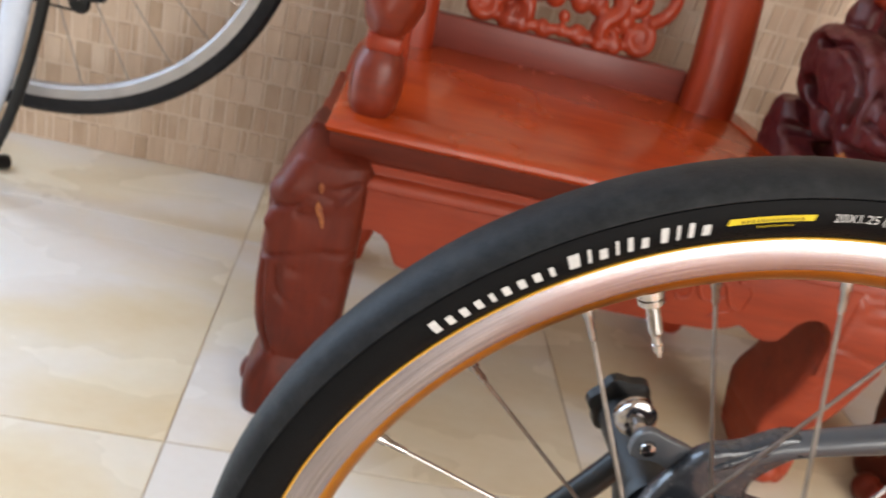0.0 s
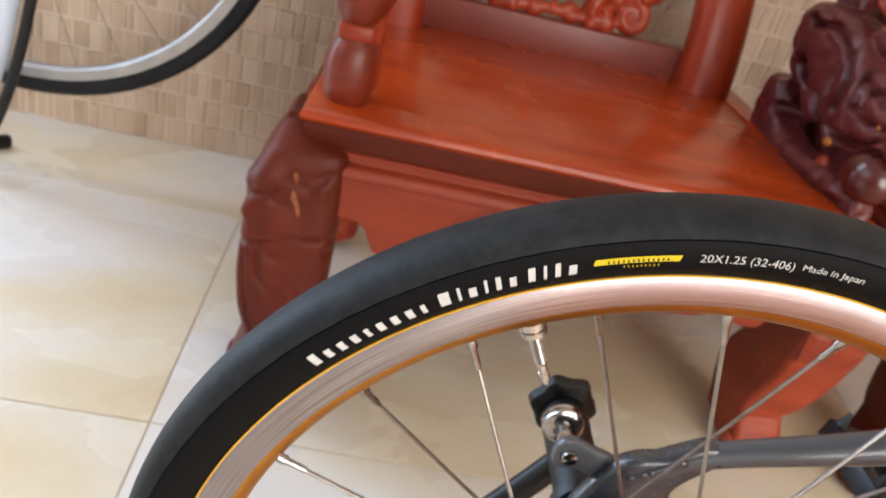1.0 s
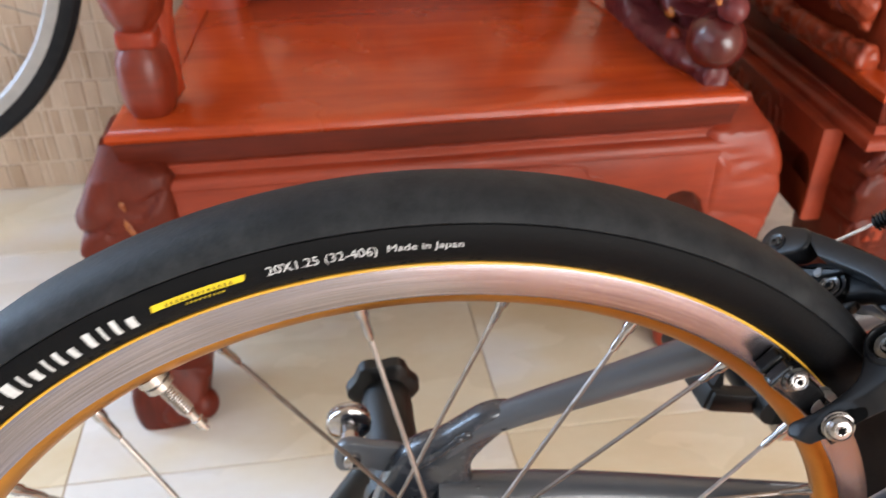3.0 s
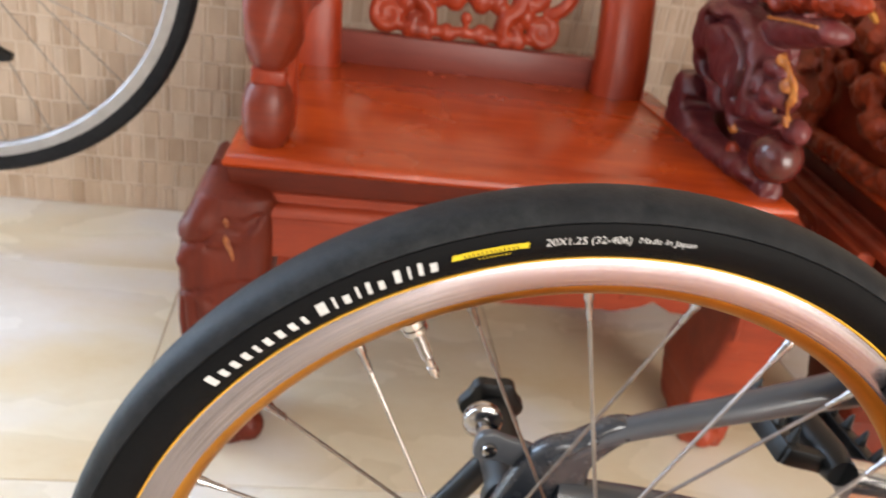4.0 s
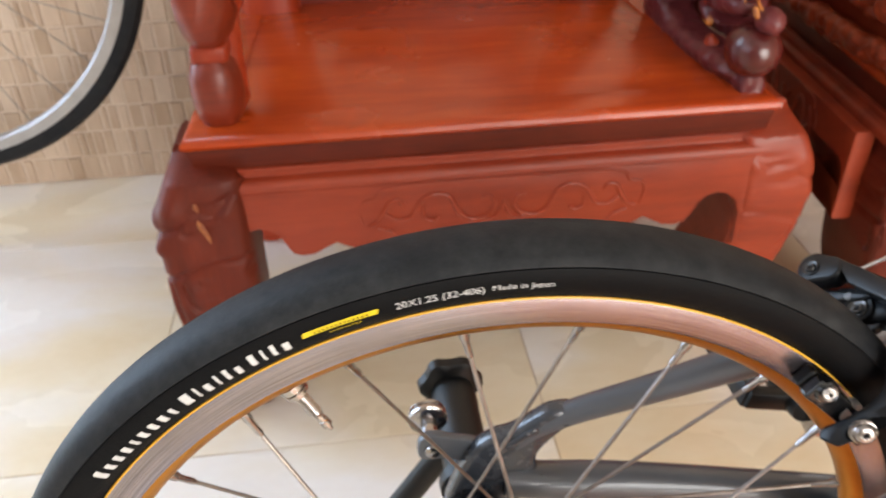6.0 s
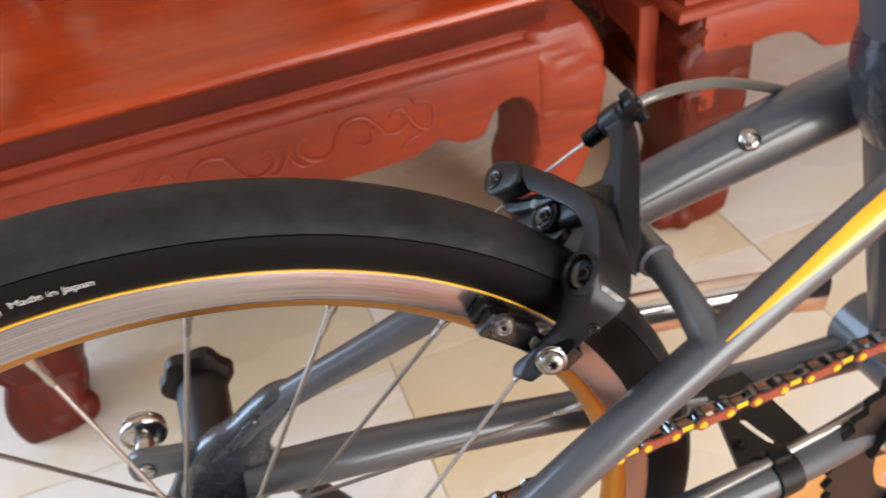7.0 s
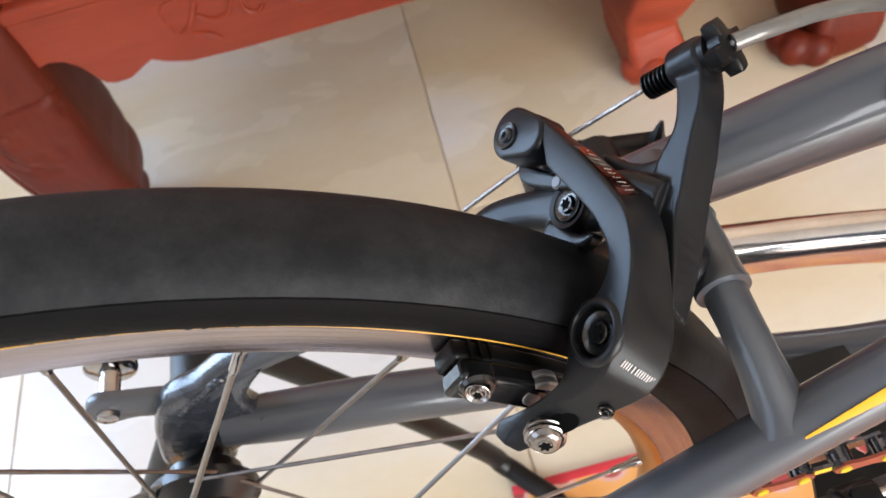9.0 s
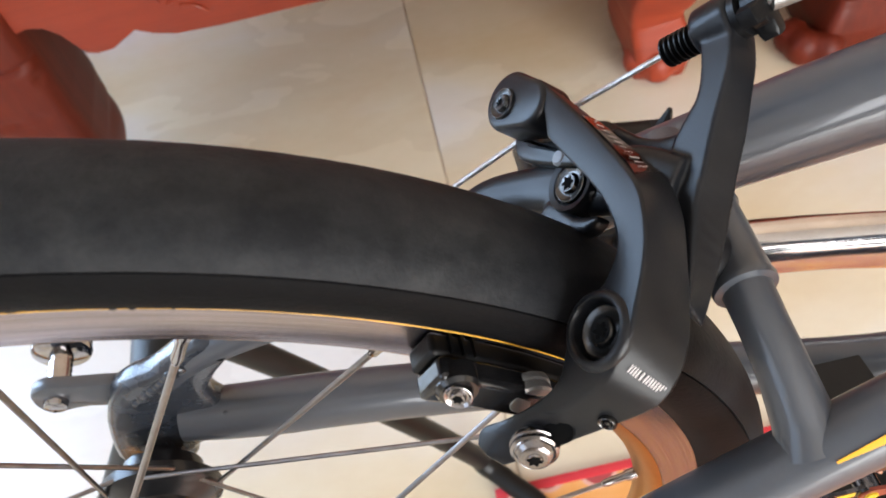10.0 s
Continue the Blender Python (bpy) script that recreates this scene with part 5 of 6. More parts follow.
# stations along the arm, from the cable end past the pivot to the pad: inner edge, outer edge and rear edge as (side, radius)
ARM = [((0.0290, 0.2400), (0.0458, 0.2441), (0.0495, 0.2420)), ((0.0190, 0.2432), (0.0303, 0.2493), (0.0345, 0.2478)), ((0.0086, 0.2465), (0.0171, 0.2532), (0.0222, 0.2520)), ((0.0010, 0.2480), (0.0069, 0.2558), (0.0130, 0.2550)),
       ((-0.0066, 0.2478), (-0.0015, 0.2570), (0.0060, 0.2572)), ((-0.0112, 0.2458), (-0.0106, 0.2550), (-0.0030, 0.2560)), ((-0.0147, 0.2414), (-0.0179, 0.2513), (-0.0122, 0.2522)), ((-0.0164, 0.2358), (-0.0240, 0.2468), (-0.0205, 0.2486)),
       ((-0.0190, 0.2290), (-0.0295, 0.2425), (-0.0274, 0.2453)), ((-0.0225, 0.2262), (-0.0325, 0.2365), (-0.0340, 0.2410)), ((-0.0264, 0.2199), (-0.0335, 0.2293), (-0.0384, 0.2352)), ((-0.0262, 0.2107), (-0.0321, 0.2194), (-0.0380, 0.2250)),
       ((-0.0245, 0.1992), (-0.0290, 0.2094), (-0.0365, 0.2144)), ((-0.0228, 0.1911), (-0.0273, 0.1992), (-0.0348, 0.2030)), ((-0.0258, 0.1880), (-0.0298, 0.1905), (-0.0330, 0.1925))]
T_FRONT = [0.003, 0.003, 0.003, 0.003, 0.003, 0.003, 0.003, 0.0032, 0.0034, 0.003, 0.001, -0.001, -0.002, -0.0022, -0.0025]
T_REAR = [-0.004, -0.005, -0.007, -0.009, -0.011, -0.0125, -0.0135, -0.014, -0.014, -0.0125, -0.010, -0.008, -0.007, -0.0065, -0.0055]


def arm_line(which, t, push=0.0):
    return [cal(q[which][0], q[which][1] + push, z) for q, z in zip(ARM, t)]


front_in, front_out, rear_out = arm_line(0, T_FRONT), arm_line(1, T_FRONT), arm_line(2, T_REAR)
rear_in = arm_line(0, [min(z - 0.003, -0.0075) for z in T_REAR], 0.001)
caliper = part("brake_caliper", loft([front_in, front_out, rear_out, rear_in]), BRAKE_BLACK, bike, "satin black forged brake arm")
soften(caliper, 0.0011, 3)
cut = link_mesh("cut", turned([(0.0061, -0.0006), (0.0065, 0.0040), (0.0065, 0.02)], cal(*PIVOT, 0.0), ET, 40), BRAKE_BLACK)
cut.parent = bike
drill = caliper.modifiers.new("drill", "BOOLEAN")
drill.operation, drill.solver, drill.object = "DIFFERENCE", "EXACT", cut
drilled = bpy.data.meshes.new_from_object(caliper.evaluated_get(bpy.context.evaluated_depsgraph_get()))
drilled.shade_smooth()
drilled.set_sharp_from_angle(angle=radians(50))
caliper.modifiers.clear()
caliper.data = drilled
bpy.data.objects.remove(cut)
boss_p = turned([(0.0063, 0.0005), (0.0065, 0.0040), (0.0068, 0.0044), (0.0074, 0.0044), (0.0082, 0.0038), (0.0087, 0.0026), (0.0082, 0.0)], cal(*PIVOT, 0.0), ET, 56, True)
part("pivot_boss", boss_p, BRAKE_BLACK, caliper, "raised black ring round the pivot")


def flank(i, f, lift=0.0):
    """A point on the arm's flank between its outer (f 0) and rear (f 1) edge at station i, and the normal there."""
    k = min(int(i), len(ARM) - 2)
    q = i - k

    def at(line, j):
        return line[j] * (1 - q) + line[j + 1] * q
    o, r = at(front_out, k), at(rear_out, k)
    nrm = (r - o).cross(front_out[k + 1] - front_out[k]).normalized()
    if nrm.dot(ET) < 0:
        nrm = -nrm
    return o + (r - o) * f + nrm * lift, nrm


def capsule(a, ra, b, rb, n=18):
    """Outline of two rounds joined by straight sides."""
    way = math.atan2(b[1] - a[1], b[0] - a[0])
    pts = [(a[0] + ra * math.cos(way + math.pi / 2 + math.pi * k / n), a[1] + ra * math.sin(way + math.pi / 2 + math.pi * k / n)) for k in range(n + 1)]
    return pts + [(b[0] + rb * math.cos(way - math.pi / 2 + math.pi * k / n), b[1] + rb * math.sin(way - math.pi / 2 + math.pi * k / n)) for k in range(n + 1)]


end_cap = plate(capsule((0.0485, 0.2332), 0.0082, (0.0425, 0.2384), 0.0066), lambda a, b, h: tuple(cal(a, b, -0.0012 + h)), 0.0105, 0.0016, 3)
end_cap = part("end_cap", end_cap, BRAKE_BLACK, caliper, "blocky black cap at the arm's end")
part("clamp_plate", cal_plate([(0.0470, 0.2270), (0.0400, 0.2300), (0.0330, 0.2390), (0.0220, 0.2450), (0.0215, 0.2420), (0.0290, 0.2330), (0.0400, 0.2240)], -0.0070, 0.0045, 0.0012, 4), BRAKE_BLACK, caliper, "black clamp plate")
part("clamp_pin", turned([(0.0016, -0.004), (0.0022, -0.0035), (0.0022, 0.0), (0.0016, 0.0006)], cal(0.0290, 0.2362, -0.0050), ET, 18), PAD_GREY, caliper, "small pale pin")

Y_ARM = [((0.0405, 0.2785), (0.0345, 0.2852), (0.0350, 0.2856)), ((0.0302, 0.2745), (0.0250, 0.2800), (0.0268, 0.2822)), ((0.0232, 0.2699), (0.0185, 0.2742), (0.0190, 0.2770)), ((0.0200, 0.2645), (0.0130, 0.2692), (0.0120, 0.2720)),
         ((0.0150, 0.2580), (0.0060, 0.2635), (0.0055, 0.2665)), ((0.0050, 0.2530), (0.0008, 0.2590), (-0.0041, 0.2591)), ((-0.0060, 0.2480), (-0.0123, 0.2514), (-0.0122, 0.2521)), ((-0.0160, 0.2440), (-0.0194, 0.2470), (-0.0212, 0.2432))]
yarm = loft([[cal(*q[0], -0.0150) for q in Y_ARM], [cal(*q[1], -0.0155) for q in Y_ARM], [cal(*q[2], -0.0240) for q in Y_ARM], [cal(*q[0], -0.0255) for q in Y_ARM]])
web = cal_plate([(0.0190, 0.2670), (0.0203, 0.2610), (0.0235, 0.2555), (0.0285, 0.2512), (0.0360, 0.2460), (0.0200, 0.2430), (0.0, 0.2440), (-0.0120, 0.2450), (-0.0130, 0.2480), (0.0, 0.2560), (0.0080, 0.2630)], -0.0205, 0.0075, 0.0012, 3)
ybranch = sweep(bmesh.new(), smooth_path([cal(0.0060, 0.2560, -0.0165), cal(0.0150, 0.2480, -0.014), cal(0.0225, 0.2360, -0.0125), cal(0.0320, 0.2220, -0.0115), cal(0.0385, 0.2080, -0.009), cal(0.0395, 0.196, -0.008)], 8),
                [0.0075, 0.0080, 0.0080, 0.0062, 0.0058, 0.0055], [0.0048, 0.0048, 0.0044, 0.0044, 0.0048, 0.005], ET, 18, 3.2)
TIP = cal(0.0447, 0.2662, -0.0195)
BARREL = (cal(0.0342, 0.2900, -0.0185) - TIP).normalized()
collar = turned([(0.0052, 0.0112), (0.0060, 0.0120), (0.0062, 0.0165), (0.0060, 0.0208), (0.0052, 0.0216)], TIP, BARREL, 24)
boss_n = turned([(0.0056, -0.006), (0.0076, -0.006), (0.0077, -0.0004), (0.0070, 0.0010), (0.0056, 0.0006)], cal(0.0216, 0.2354, -0.0075), ET, 36, True)
foot_n = cal_plate([(0.0225, 0.2275), (0.0130, 0.2330), (0.0085, 0.2390), (0.0075, 0.2340), (0.0120, 0.2270), (0.0200, 0.2225)], -0.0100, 0.0050, 0.001, 3)
second_arm = melt(part("second_arm", join(yarm, web, ybranch, collar, foot_n), BRAKE_BLACK, caliper, "satin black second brake arm"), 0.00050, 7, 0.0, 0.0002)
part("pivot_boss", boss_n, BRAKE_BLACK, second_arm, "raised black ring round the pivot")
part("spacer", turned([(0.0055, -0.020), (0.0075, -0.018), (0.0075, 0.0), (0.0060, 0.002)], cal(-0.002, 0.2470, -0.022), ET, 28), BRAKE_BLACK, caliper, "black spacer behind the arms")


def torx(name, at, axis, r, mat, label, parent, recess=0.003, hole=0.34):
    """A dished bolt head with a star socket."""
    axis = Vector(axis).normalized()
    bm = bmesh.new()
    lathe(bm, [(r * 0.9, -0.003), (r, 0.0), (r * 0.97, 0.0006), (r * 0.92, 0.0007), (r * 0.70, 0.0001), (r * 0.58, 0.0001), (r * 0.50, 0.0010), (r * 0.46, 0.0012), (r * hole * 1.05, 0.0012), (r * hole * 0.7, 0.0011)], at, axis, 36)
    u = axis.orthogonal().normalized()
    w = axis.cross(u)
    head = part(name, bm, mat, parent, label)
    bm = bmesh.new()
    lo = []
    for k in range(36):
        a = 2 * math.pi * k / 36
        rr = r * hole * (0.92 + 0.26 * math.cos(6 * a))
        lo.append(bm.verts.new(Vector(at) + axis * 0.00128 + (u * math.cos(a) + w * math.sin(a)) * rr))
    bm.faces.new(lo)
    part("socket", bm, SOCKET, parent, "", False)
    return head


torx("pivot_bolt", cal(*PIVOT, 0.0012), ET, 0.0058, BOLT_BLACK, "gloss black pivot bolt with a star socket", caliper, hole=0.30)
torx("pivot_bolt", cal(0.0216, 0.2354, -0.0072), ET, 0.0049, BOLT_BLACK, "gloss black pivot bolt with a star socket", caliper)
torx("cap_screw", cal(0.0482, 0.2320, 0.0042), ET, 0.0043, BLACK_GLOSS, "small black cap screw", end_cap, hole=0.24)
spot, way = flank(11.0, 0.80)
torx("small_screw", spot, way, 0.0021, BOLT_BLACK, "small black screw in the arm", caliper)
# slot with the pad's bolt
slot_a, way = flank(13.15, 0.60)
slot_b, _ = flank(11.95, 0.62)
along = (slot_b - slot_a).normalized()
across = way.cross(along)
slot = capsule((0.0, 0.0), 0.0027, ((slot_b - slot_a).length, 0.0), 0.0027)
part("bolt_slot", plate(slot, lambda a, b, h: tuple(slot_a + along * a + across * b + way * (h + 0.0002)), 0.0006), SOCKET, caliper, "dark slot for the pad bolt")
bolt_at, _ = flank(12.75, 0.62)
tip = Vector((-0.22, -0.93, 0.28)).normalized()
bm = turned([(0.0040, -0.002), (0.0056, 0.0002), (0.0057, 0.0011), (0.0052, 0.0014), (0.0055, 0.0018), (0.0055, 0.0026), (0.0048, 0.0029), (0.0046, 0.0036), (0.0036, 0.0046), (0.0030, 0.0048)], bolt_at, tip, 32)
pad_bolt = part("pad_bolt", bm, BRIGHT_BOLT, caliper, "chrome bolt with washers")
torx("bolt_head", bolt_at + tip * 0.0040, tip, 0.0038, BRIGHT_BOLT, "chrome bolt head with a star socket", pad_bolt, hole=0.42)
# pad: rubber block on the track in its holder, with the screw and the dished washers
def pad_block(r_in, r_out, s_in, s_out, degs):
    return loft([[on_wheel(r, d, sd) + AXLE for d in degs] for r, sd in ((r_in, s_in), (r_out, s_in), (r_out, s_out), (r_in, s_out))], 3)


pad = soften(part("brake_pad", pad_block(0.1978, 0.2078, -0.0100, -0.0160, (35.0, 39.0, 43.0, 47.0, 50.6)), BLACK, caliper, "black rubber brake pad"), 0.0012, 3)
holder = pad_block(0.1972, 0.2082, -0.0158, -0.0222, (36.0, 39.0, 43.0, 47.0, 50.3))
soften(part("pad_holder", holder, HOLDER, caliper, "gloss black pad holder"), 0.0016, 4)
for k in range(3):
    a = 49.2 - 0.9 * k
    part("pad_rib", pad_block(0.2076, 0.2086, -0.0104, -0.0155, (a - 0.12, a, a + 0.12)), BLACK, pad)
part("holder_lug", turned([(0.0052, -0.004), (0.0052, 0.0004), (0.0044, 0.0014)], cal(-0.0222, 0.2045, 0.0150), (0, -1, 0.12), 24), HOLDER, caliper, "rounded lug of the pad holder")
torx("pad_screw", cal(-0.0247, 0.2052, 0.0160), Vector((-0.25, -0.9, 0.35)), 0.0033, BRIGHT_BOLT, "small chrome pad screw", caliper)
TURN = Vector((0.10, -1.0, 0.02)).normalized()
bm = turned([(0.0004, 0.0), (0.0056, 0.0001), (0.0058, 0.0006), (0.0058, 0.0018), (0.0054, 0.0022), (0.0004, 0.0023)], cal(-0.0172, 0.2044, -0.0066), TURN, 32)
cup = part("cup_washer", bm, PAD_GREY, caliper, "grey cupped washer behind the arm")
bm = turned([(0.0004, 0.0024), (0.0054, 0.0024), (0.0056, 0.0029), (0.0056, 0.0042), (0.0050, 0.0048), (0.0004, 0.0050)], cal(-0.0172, 0.2044, -0.0066), TURN, 32)
part("washer", bm, WASHER, cup, "pale dished alloy washer")
# cable adjuster, cable and housing
bm = turned([(0.0022, 0.0)] + [(r, 0.0003 + 0.0015 * k + d) for k in range(8) for r, d in ((0.0025, 0.0), (0.0025, 0.0005), (0.0039, 0.0008), (0.0039, 0.0012))] + [(0.0028, 0.0128)], TIP, BARREL, 20)
part("barrel_thread", bm, BLACK, caliper, "black threaded barrel")
bm = turned([(0.0046, 0.0214), (0.0056, 0.0217), (0.0056, 0.0234), (0.0046, 0.0238)], TIP, BARREL, 24)
part("lock_ring", bm, BLACK, caliper, "thin black ring under the knob")
bm = bmesh.new()
rings = []
knob_at = TIP + BARREL * 0.0264
u = BARREL.orthogonal().normalized()
w = BARREL.cross(u)
for h, q in ((-0.0024, 0.80), (-0.0018, 0.97), (0.0018, 0.97), (0.0024, 0.80)):
    rings.append([bm.verts.new(knob_at + BARREL * h + (u * math.cos(2 * math.pi * k / 48) + w * math.sin(2 * math.pi * k / 48)) * q * (0.0064 + 0.0016 * max(-1.0, min(1.0, 2.4 * math.cos(2 * math.pi * k / 12))))) for k in range(48)])
for r, q in zip(rings, rings[1:]):
    for k in range(48):
        bm.faces.new((r[k], r[(k + 1) % 48], q[(k + 1) % 48], q[k]))
bm.faces.new(rings[0][::-1])
bm.faces.new(rings[-1])
part("adjuster_knob", bm, BLACK, caliper, "black four-lobed adjuster knob")
part("cable", tube([TIP + BARREL * 0.03, TIP, cal(0.0478, 0.2322, -0.0105), cal(0.0467, 0.2012, -0.002)], 0.0008, 8, 1, False), CABLE, caliper, "bare stranded steel brake cable")
out = TIP + BARREL * 0.029
part("cable_housing", tube([out, (0.2320, 0.034, 0.4275), (0.250, 0.039, 0.4235), (0.270, 0.042, 0.4175), (0.300, 0.045, 0.4040), (0.33, 0.046, 0.385)], 0.0024, 14, 8), HOUSING, bike, "silver-grey cable housing")
# gloss panel on the arm's upper flank, with plain slanted bars for its script
STEPS = [0.35, 1, 1.5, 2, 2.5, 3, 3.5, 4, 4.5, 5, 5.5, 6, 6.35]
panel = part("gloss_panel", loft([[flank(i, f, 0.00035)[0] for i in STEPS] for f in (0.10, 0.35, 0.65, 0.93)], 2, False), PANEL_BLACK, caliper, "gloss black flank of the arm")
bm = bmesh.new()
for k in range(12):
    i = 1.0 + 0.21 * k
    wide = 0.035 if k % 3 else 0.06
    bm.faces.new([bm.verts.new(flank(i + a, f, 0.0006)[0]) for a, f in ((0.0, 0.34), (wide, 0.34), (wide + 0.06, 0.66), (0.06, 0.66))])
part("script_mark", bm, MARK_PRINT, panel, "pale slanted bars", False)
# plain bars for the maker's mark on the arm
bm = bmesh.new()
m0, way = flank(8.95, 0.20)
m1, _ = flank(9.55, 0.90)
along = (m1 - m0).normalized()
across = way.cross(along).normalized()
for k in range(7):
    c = m0 + (m1 - m0) * ((k + 0.5) / 7) + way * 0.0004
    for sd in ((-0.00036, 0.00036) if k != 2 else (0.0,)):
        bm.faces.new([bm.verts.new(c + along * (sd + dx) + across * dy) for dx, dy in ((-0.00017, -0.00095), (0.00017, -0.00095), (0.00017, 0.00095), (-0.00017, 0.00095))])
part("maker_mark", bm, MARK_PRINT, caliper, "small pale bars on the brake arm", False)

# drive side: chainring, crank, chain
bm = bmesh.new()
ringpts = []
for k in range(352):
    a = 2 * math.pi * k / 352
    ringpts.append((BB.x + (0.0850 + 0.0022 * math.cos(44 * a)) * math.cos(a), BB.z + (0.0850 + 0.0022 * math.cos(44 * a)) * math.sin(a)))
bm = bmesh.new()
hole = [(BB.x + 0.058 * math.cos(2 * math.pi * k / 352), BB.z + 0.058 * math.sin(2 * math.pi * k / 352)) for k in range(352)]
skins = [[bm.verts.new((a, y, b)) for a, b in o] for o, y in ((ringpts, -0.0448), (ringpts, -0.0412), (hole, -0.0412), (hole, -0.0448))]
for u, v in zip(skins, skins[1:] + skins[:1]):
    for k in range(352):
        bm.faces.new((u[k], u[(k + 1) % 352], v[(k + 1) % 352], v[k]))
chainring = part("chainring", bm, RING_BLACK, bike, "black toothed chainring")
for k in range(5):
    a = radians(20 + 72 * k)
    way = Vector((math.cos(a), 0, math.sin(a)))
    part("spider_arm", sweep(bmesh.new(), [BB + Vector((0, -0.047, 0)) + way * r for r in (0.010, 0.030, 0.050, 0.066)], [0.016, 0.010, 0.008, 0.012], [0.005, 0.004, 0.003, 0.003], (0, 1, 0), 16, 4), RING_BLACK, chainring, "black spider arm")
    part("chainring_bolt", turned([(0.0038, 0.0), (0.0046, 0.0006), (0.0040, 0.0016), (0.0020, 0.0012)], BB + Vector((0, -0.0500, 0)) + way * 0.0630, (0, -1, 0), 18), ALLOY, chainring, "small silver bolt")
part("crank_arm", sweep(bmesh.new(), smooth_path([BB + Vector((0.0, -0.062, 0)), BB + Vector((0.08, -0.068, -0.045)), BB + Vector((0.148, -0.075, -0.083))], 6), [0.016, 0.012, 0.013], 0.0065, (0, 1, 0), 16, 4), ALLOY, bike, "polished alloy crank arm")
crank_end = Vector((0.222, 0.090, 0.250))
part("crank_arm", sweep(bmesh.new(), smooth_path([BB + Vector((0.0, 0.066, 0)), BB + Vector((-0.07, 0.082, 0.004)), crank_end], 6), [0.016, 0.0125, 0.013], [0.009, 0.010, 0.011], (0, 1, 0), 20, 3), ALLOY, bike, "polished alloy crank arm")
# pedal: flat cage with pins
bm = bmesh.new()
px, py, pz = crank_end
for dx in (-0.034, 0.034):
    box(bm, (px + dx - 0.006, py + 0.014, pz - 0.010), (px + dx + 0.006, py + 0.080, pz + 0.006), 0.002)
    for k in range(4):
        lathe(bm, [(0.0050, 0.0), (0.0012, 0.013)], (px + dx, py + 0.02 + 0.018 * k, pz + 0.004), (0, 0, 1), 6)
for dy in (0.016, 0.076):
    box(bm, (px - 0.038, py + dy - 0.005, pz - 0.009), (px + 0.038, py + dy + 0.005, pz + 0.005), 0.002)
lathe(bm, [(0.010, 0.004), (0.013, 0.02), (0.012, 0.075)], crank_end, (0, 1, 0), 14)
bmesh.ops.rotate(bm, verts=bm.verts, cent=crank_end, matrix=Matrix.Rotation(radians(12), 3, "Y"))
part("pedal", bm, BLACK, bike, "black spiked platform pedal")
LINK_RED, LINK_YELLOW = simple("red_chain_plate", (0.27, 0.065, 0.042), (0.36, 0.10, 0.065), 90, 0.38, 0.5), simple("yellow_chain_plate", (0.7, 0.5, 0.02), (0.8, 0.6, 0.05), 90, 0.35, 0.3)
a0, a1 = Vector((0.0, -0.041, 0.3065)), BB + Vector((-0.012, -0.043, 0.0925))
n_links = int((a1 - a0).length / 0.0127)
link_way = (a1 - a0).normalized()
side_v = Vector((0, 1, 0))
up_v = link_way.cross(side_v)
up_v = up_v if up_v.z > 0 else -up_v


def link_mesh_data(wide, near_mat, far_mat):
    bm = bmesh.new()
    for s in (-1, 1):
        o = smooth_outline([(-0.0098, 0.0), (-0.0068, 0.0037), (-0.003, 0.0027), (0.003, 0.0027), (0.0068, 0.0037), (0.0098, 0.0), (0.0068, -0.0037), (0.003, -0.0027), (-0.003, -0.0027), (-0.0068, -0.0037)], 2)
        b2 = plate(o, lambda a, b, h: (a, s * wide + h, b), 0.001)
        me = bpy.data.meshes.new("plate")
        b2.to_mesh(me)
        b2.free()
        bm.from_mesh(me)
    bmesh.ops.recalc_face_normals(bm, faces=bm.faces)
    for f in bm.faces:
        f.material_index = 1 if f.calc_center_median().y > 0 else 0
    me = bpy.data.meshes.new("chain_link")
    bm.to_mesh(me)
    bm.free()
    me.materials.append(near_mat)
    me.materials.append(far_mat)
    return me


GUNMETAL = simple("oily_dark_steel", (0.10, 0.10, 0.11), (0.26, 0.25, 0.26), 200, 0.22, 1.0)
outer_link, inner_link = link_mesh_data(0.0030, LINK_RED, GUNMETAL), link_mesh_data(0.0019, GUNMETAL, GUNMETAL)
bm = bmesh.new()
for k in range(n_links + 1):
    lathe(bm, [(0.0010, -0.0031), (0.0036, -0.0030), (0.0036, 0.0030), (0.0010, 0.0031)], a0 + link_way * 0.0127 * (k - 0.5), (0, 1, 0), 10)
chain = part("chain", bm, GUNMETAL, bike, "chain with red and yellow link plates")
tilt = math.degrees(math.atan2(link_way.z, link_way.x))
for k in range(n_links):
    ob = new("chain_link", outer_link if k % 2 else inner_link)
    ob.parent = chain
    ob.matrix_basis = pose(*(a0 + link_way * 0.0127 * k), 0, -tilt, 0)
bm = bmesh.new()
for k in range(1, n_links, 2):
    for dx in (-0.00635, 0.00635):
        lathe(bm, [(0.0019, 0.0), (0.0018, 0.0006), (0.0003, 0.0008)], a0 + link_way * (0.0127 * k + dx) + Vector((0, -0.0035, 0)), (0, -1, 0), 10)
for k in range(0, n_links, 2):
    p = a0 + link_way * 0.0127 * k + Vector((0, -0.0025, 0))
    q = [p + link_way * dx + up_v * dz for dx, dz in ((-0.0026, -0.0013), (0.0026, -0.0013), (0.0026, 0.0019), (-0.0026, 0.0019))]
    bm.faces.new([bm.verts.new(x) for x in q])
part("link_rivet", bm, LINK_YELLOW, chain, "yellow rivet heads")
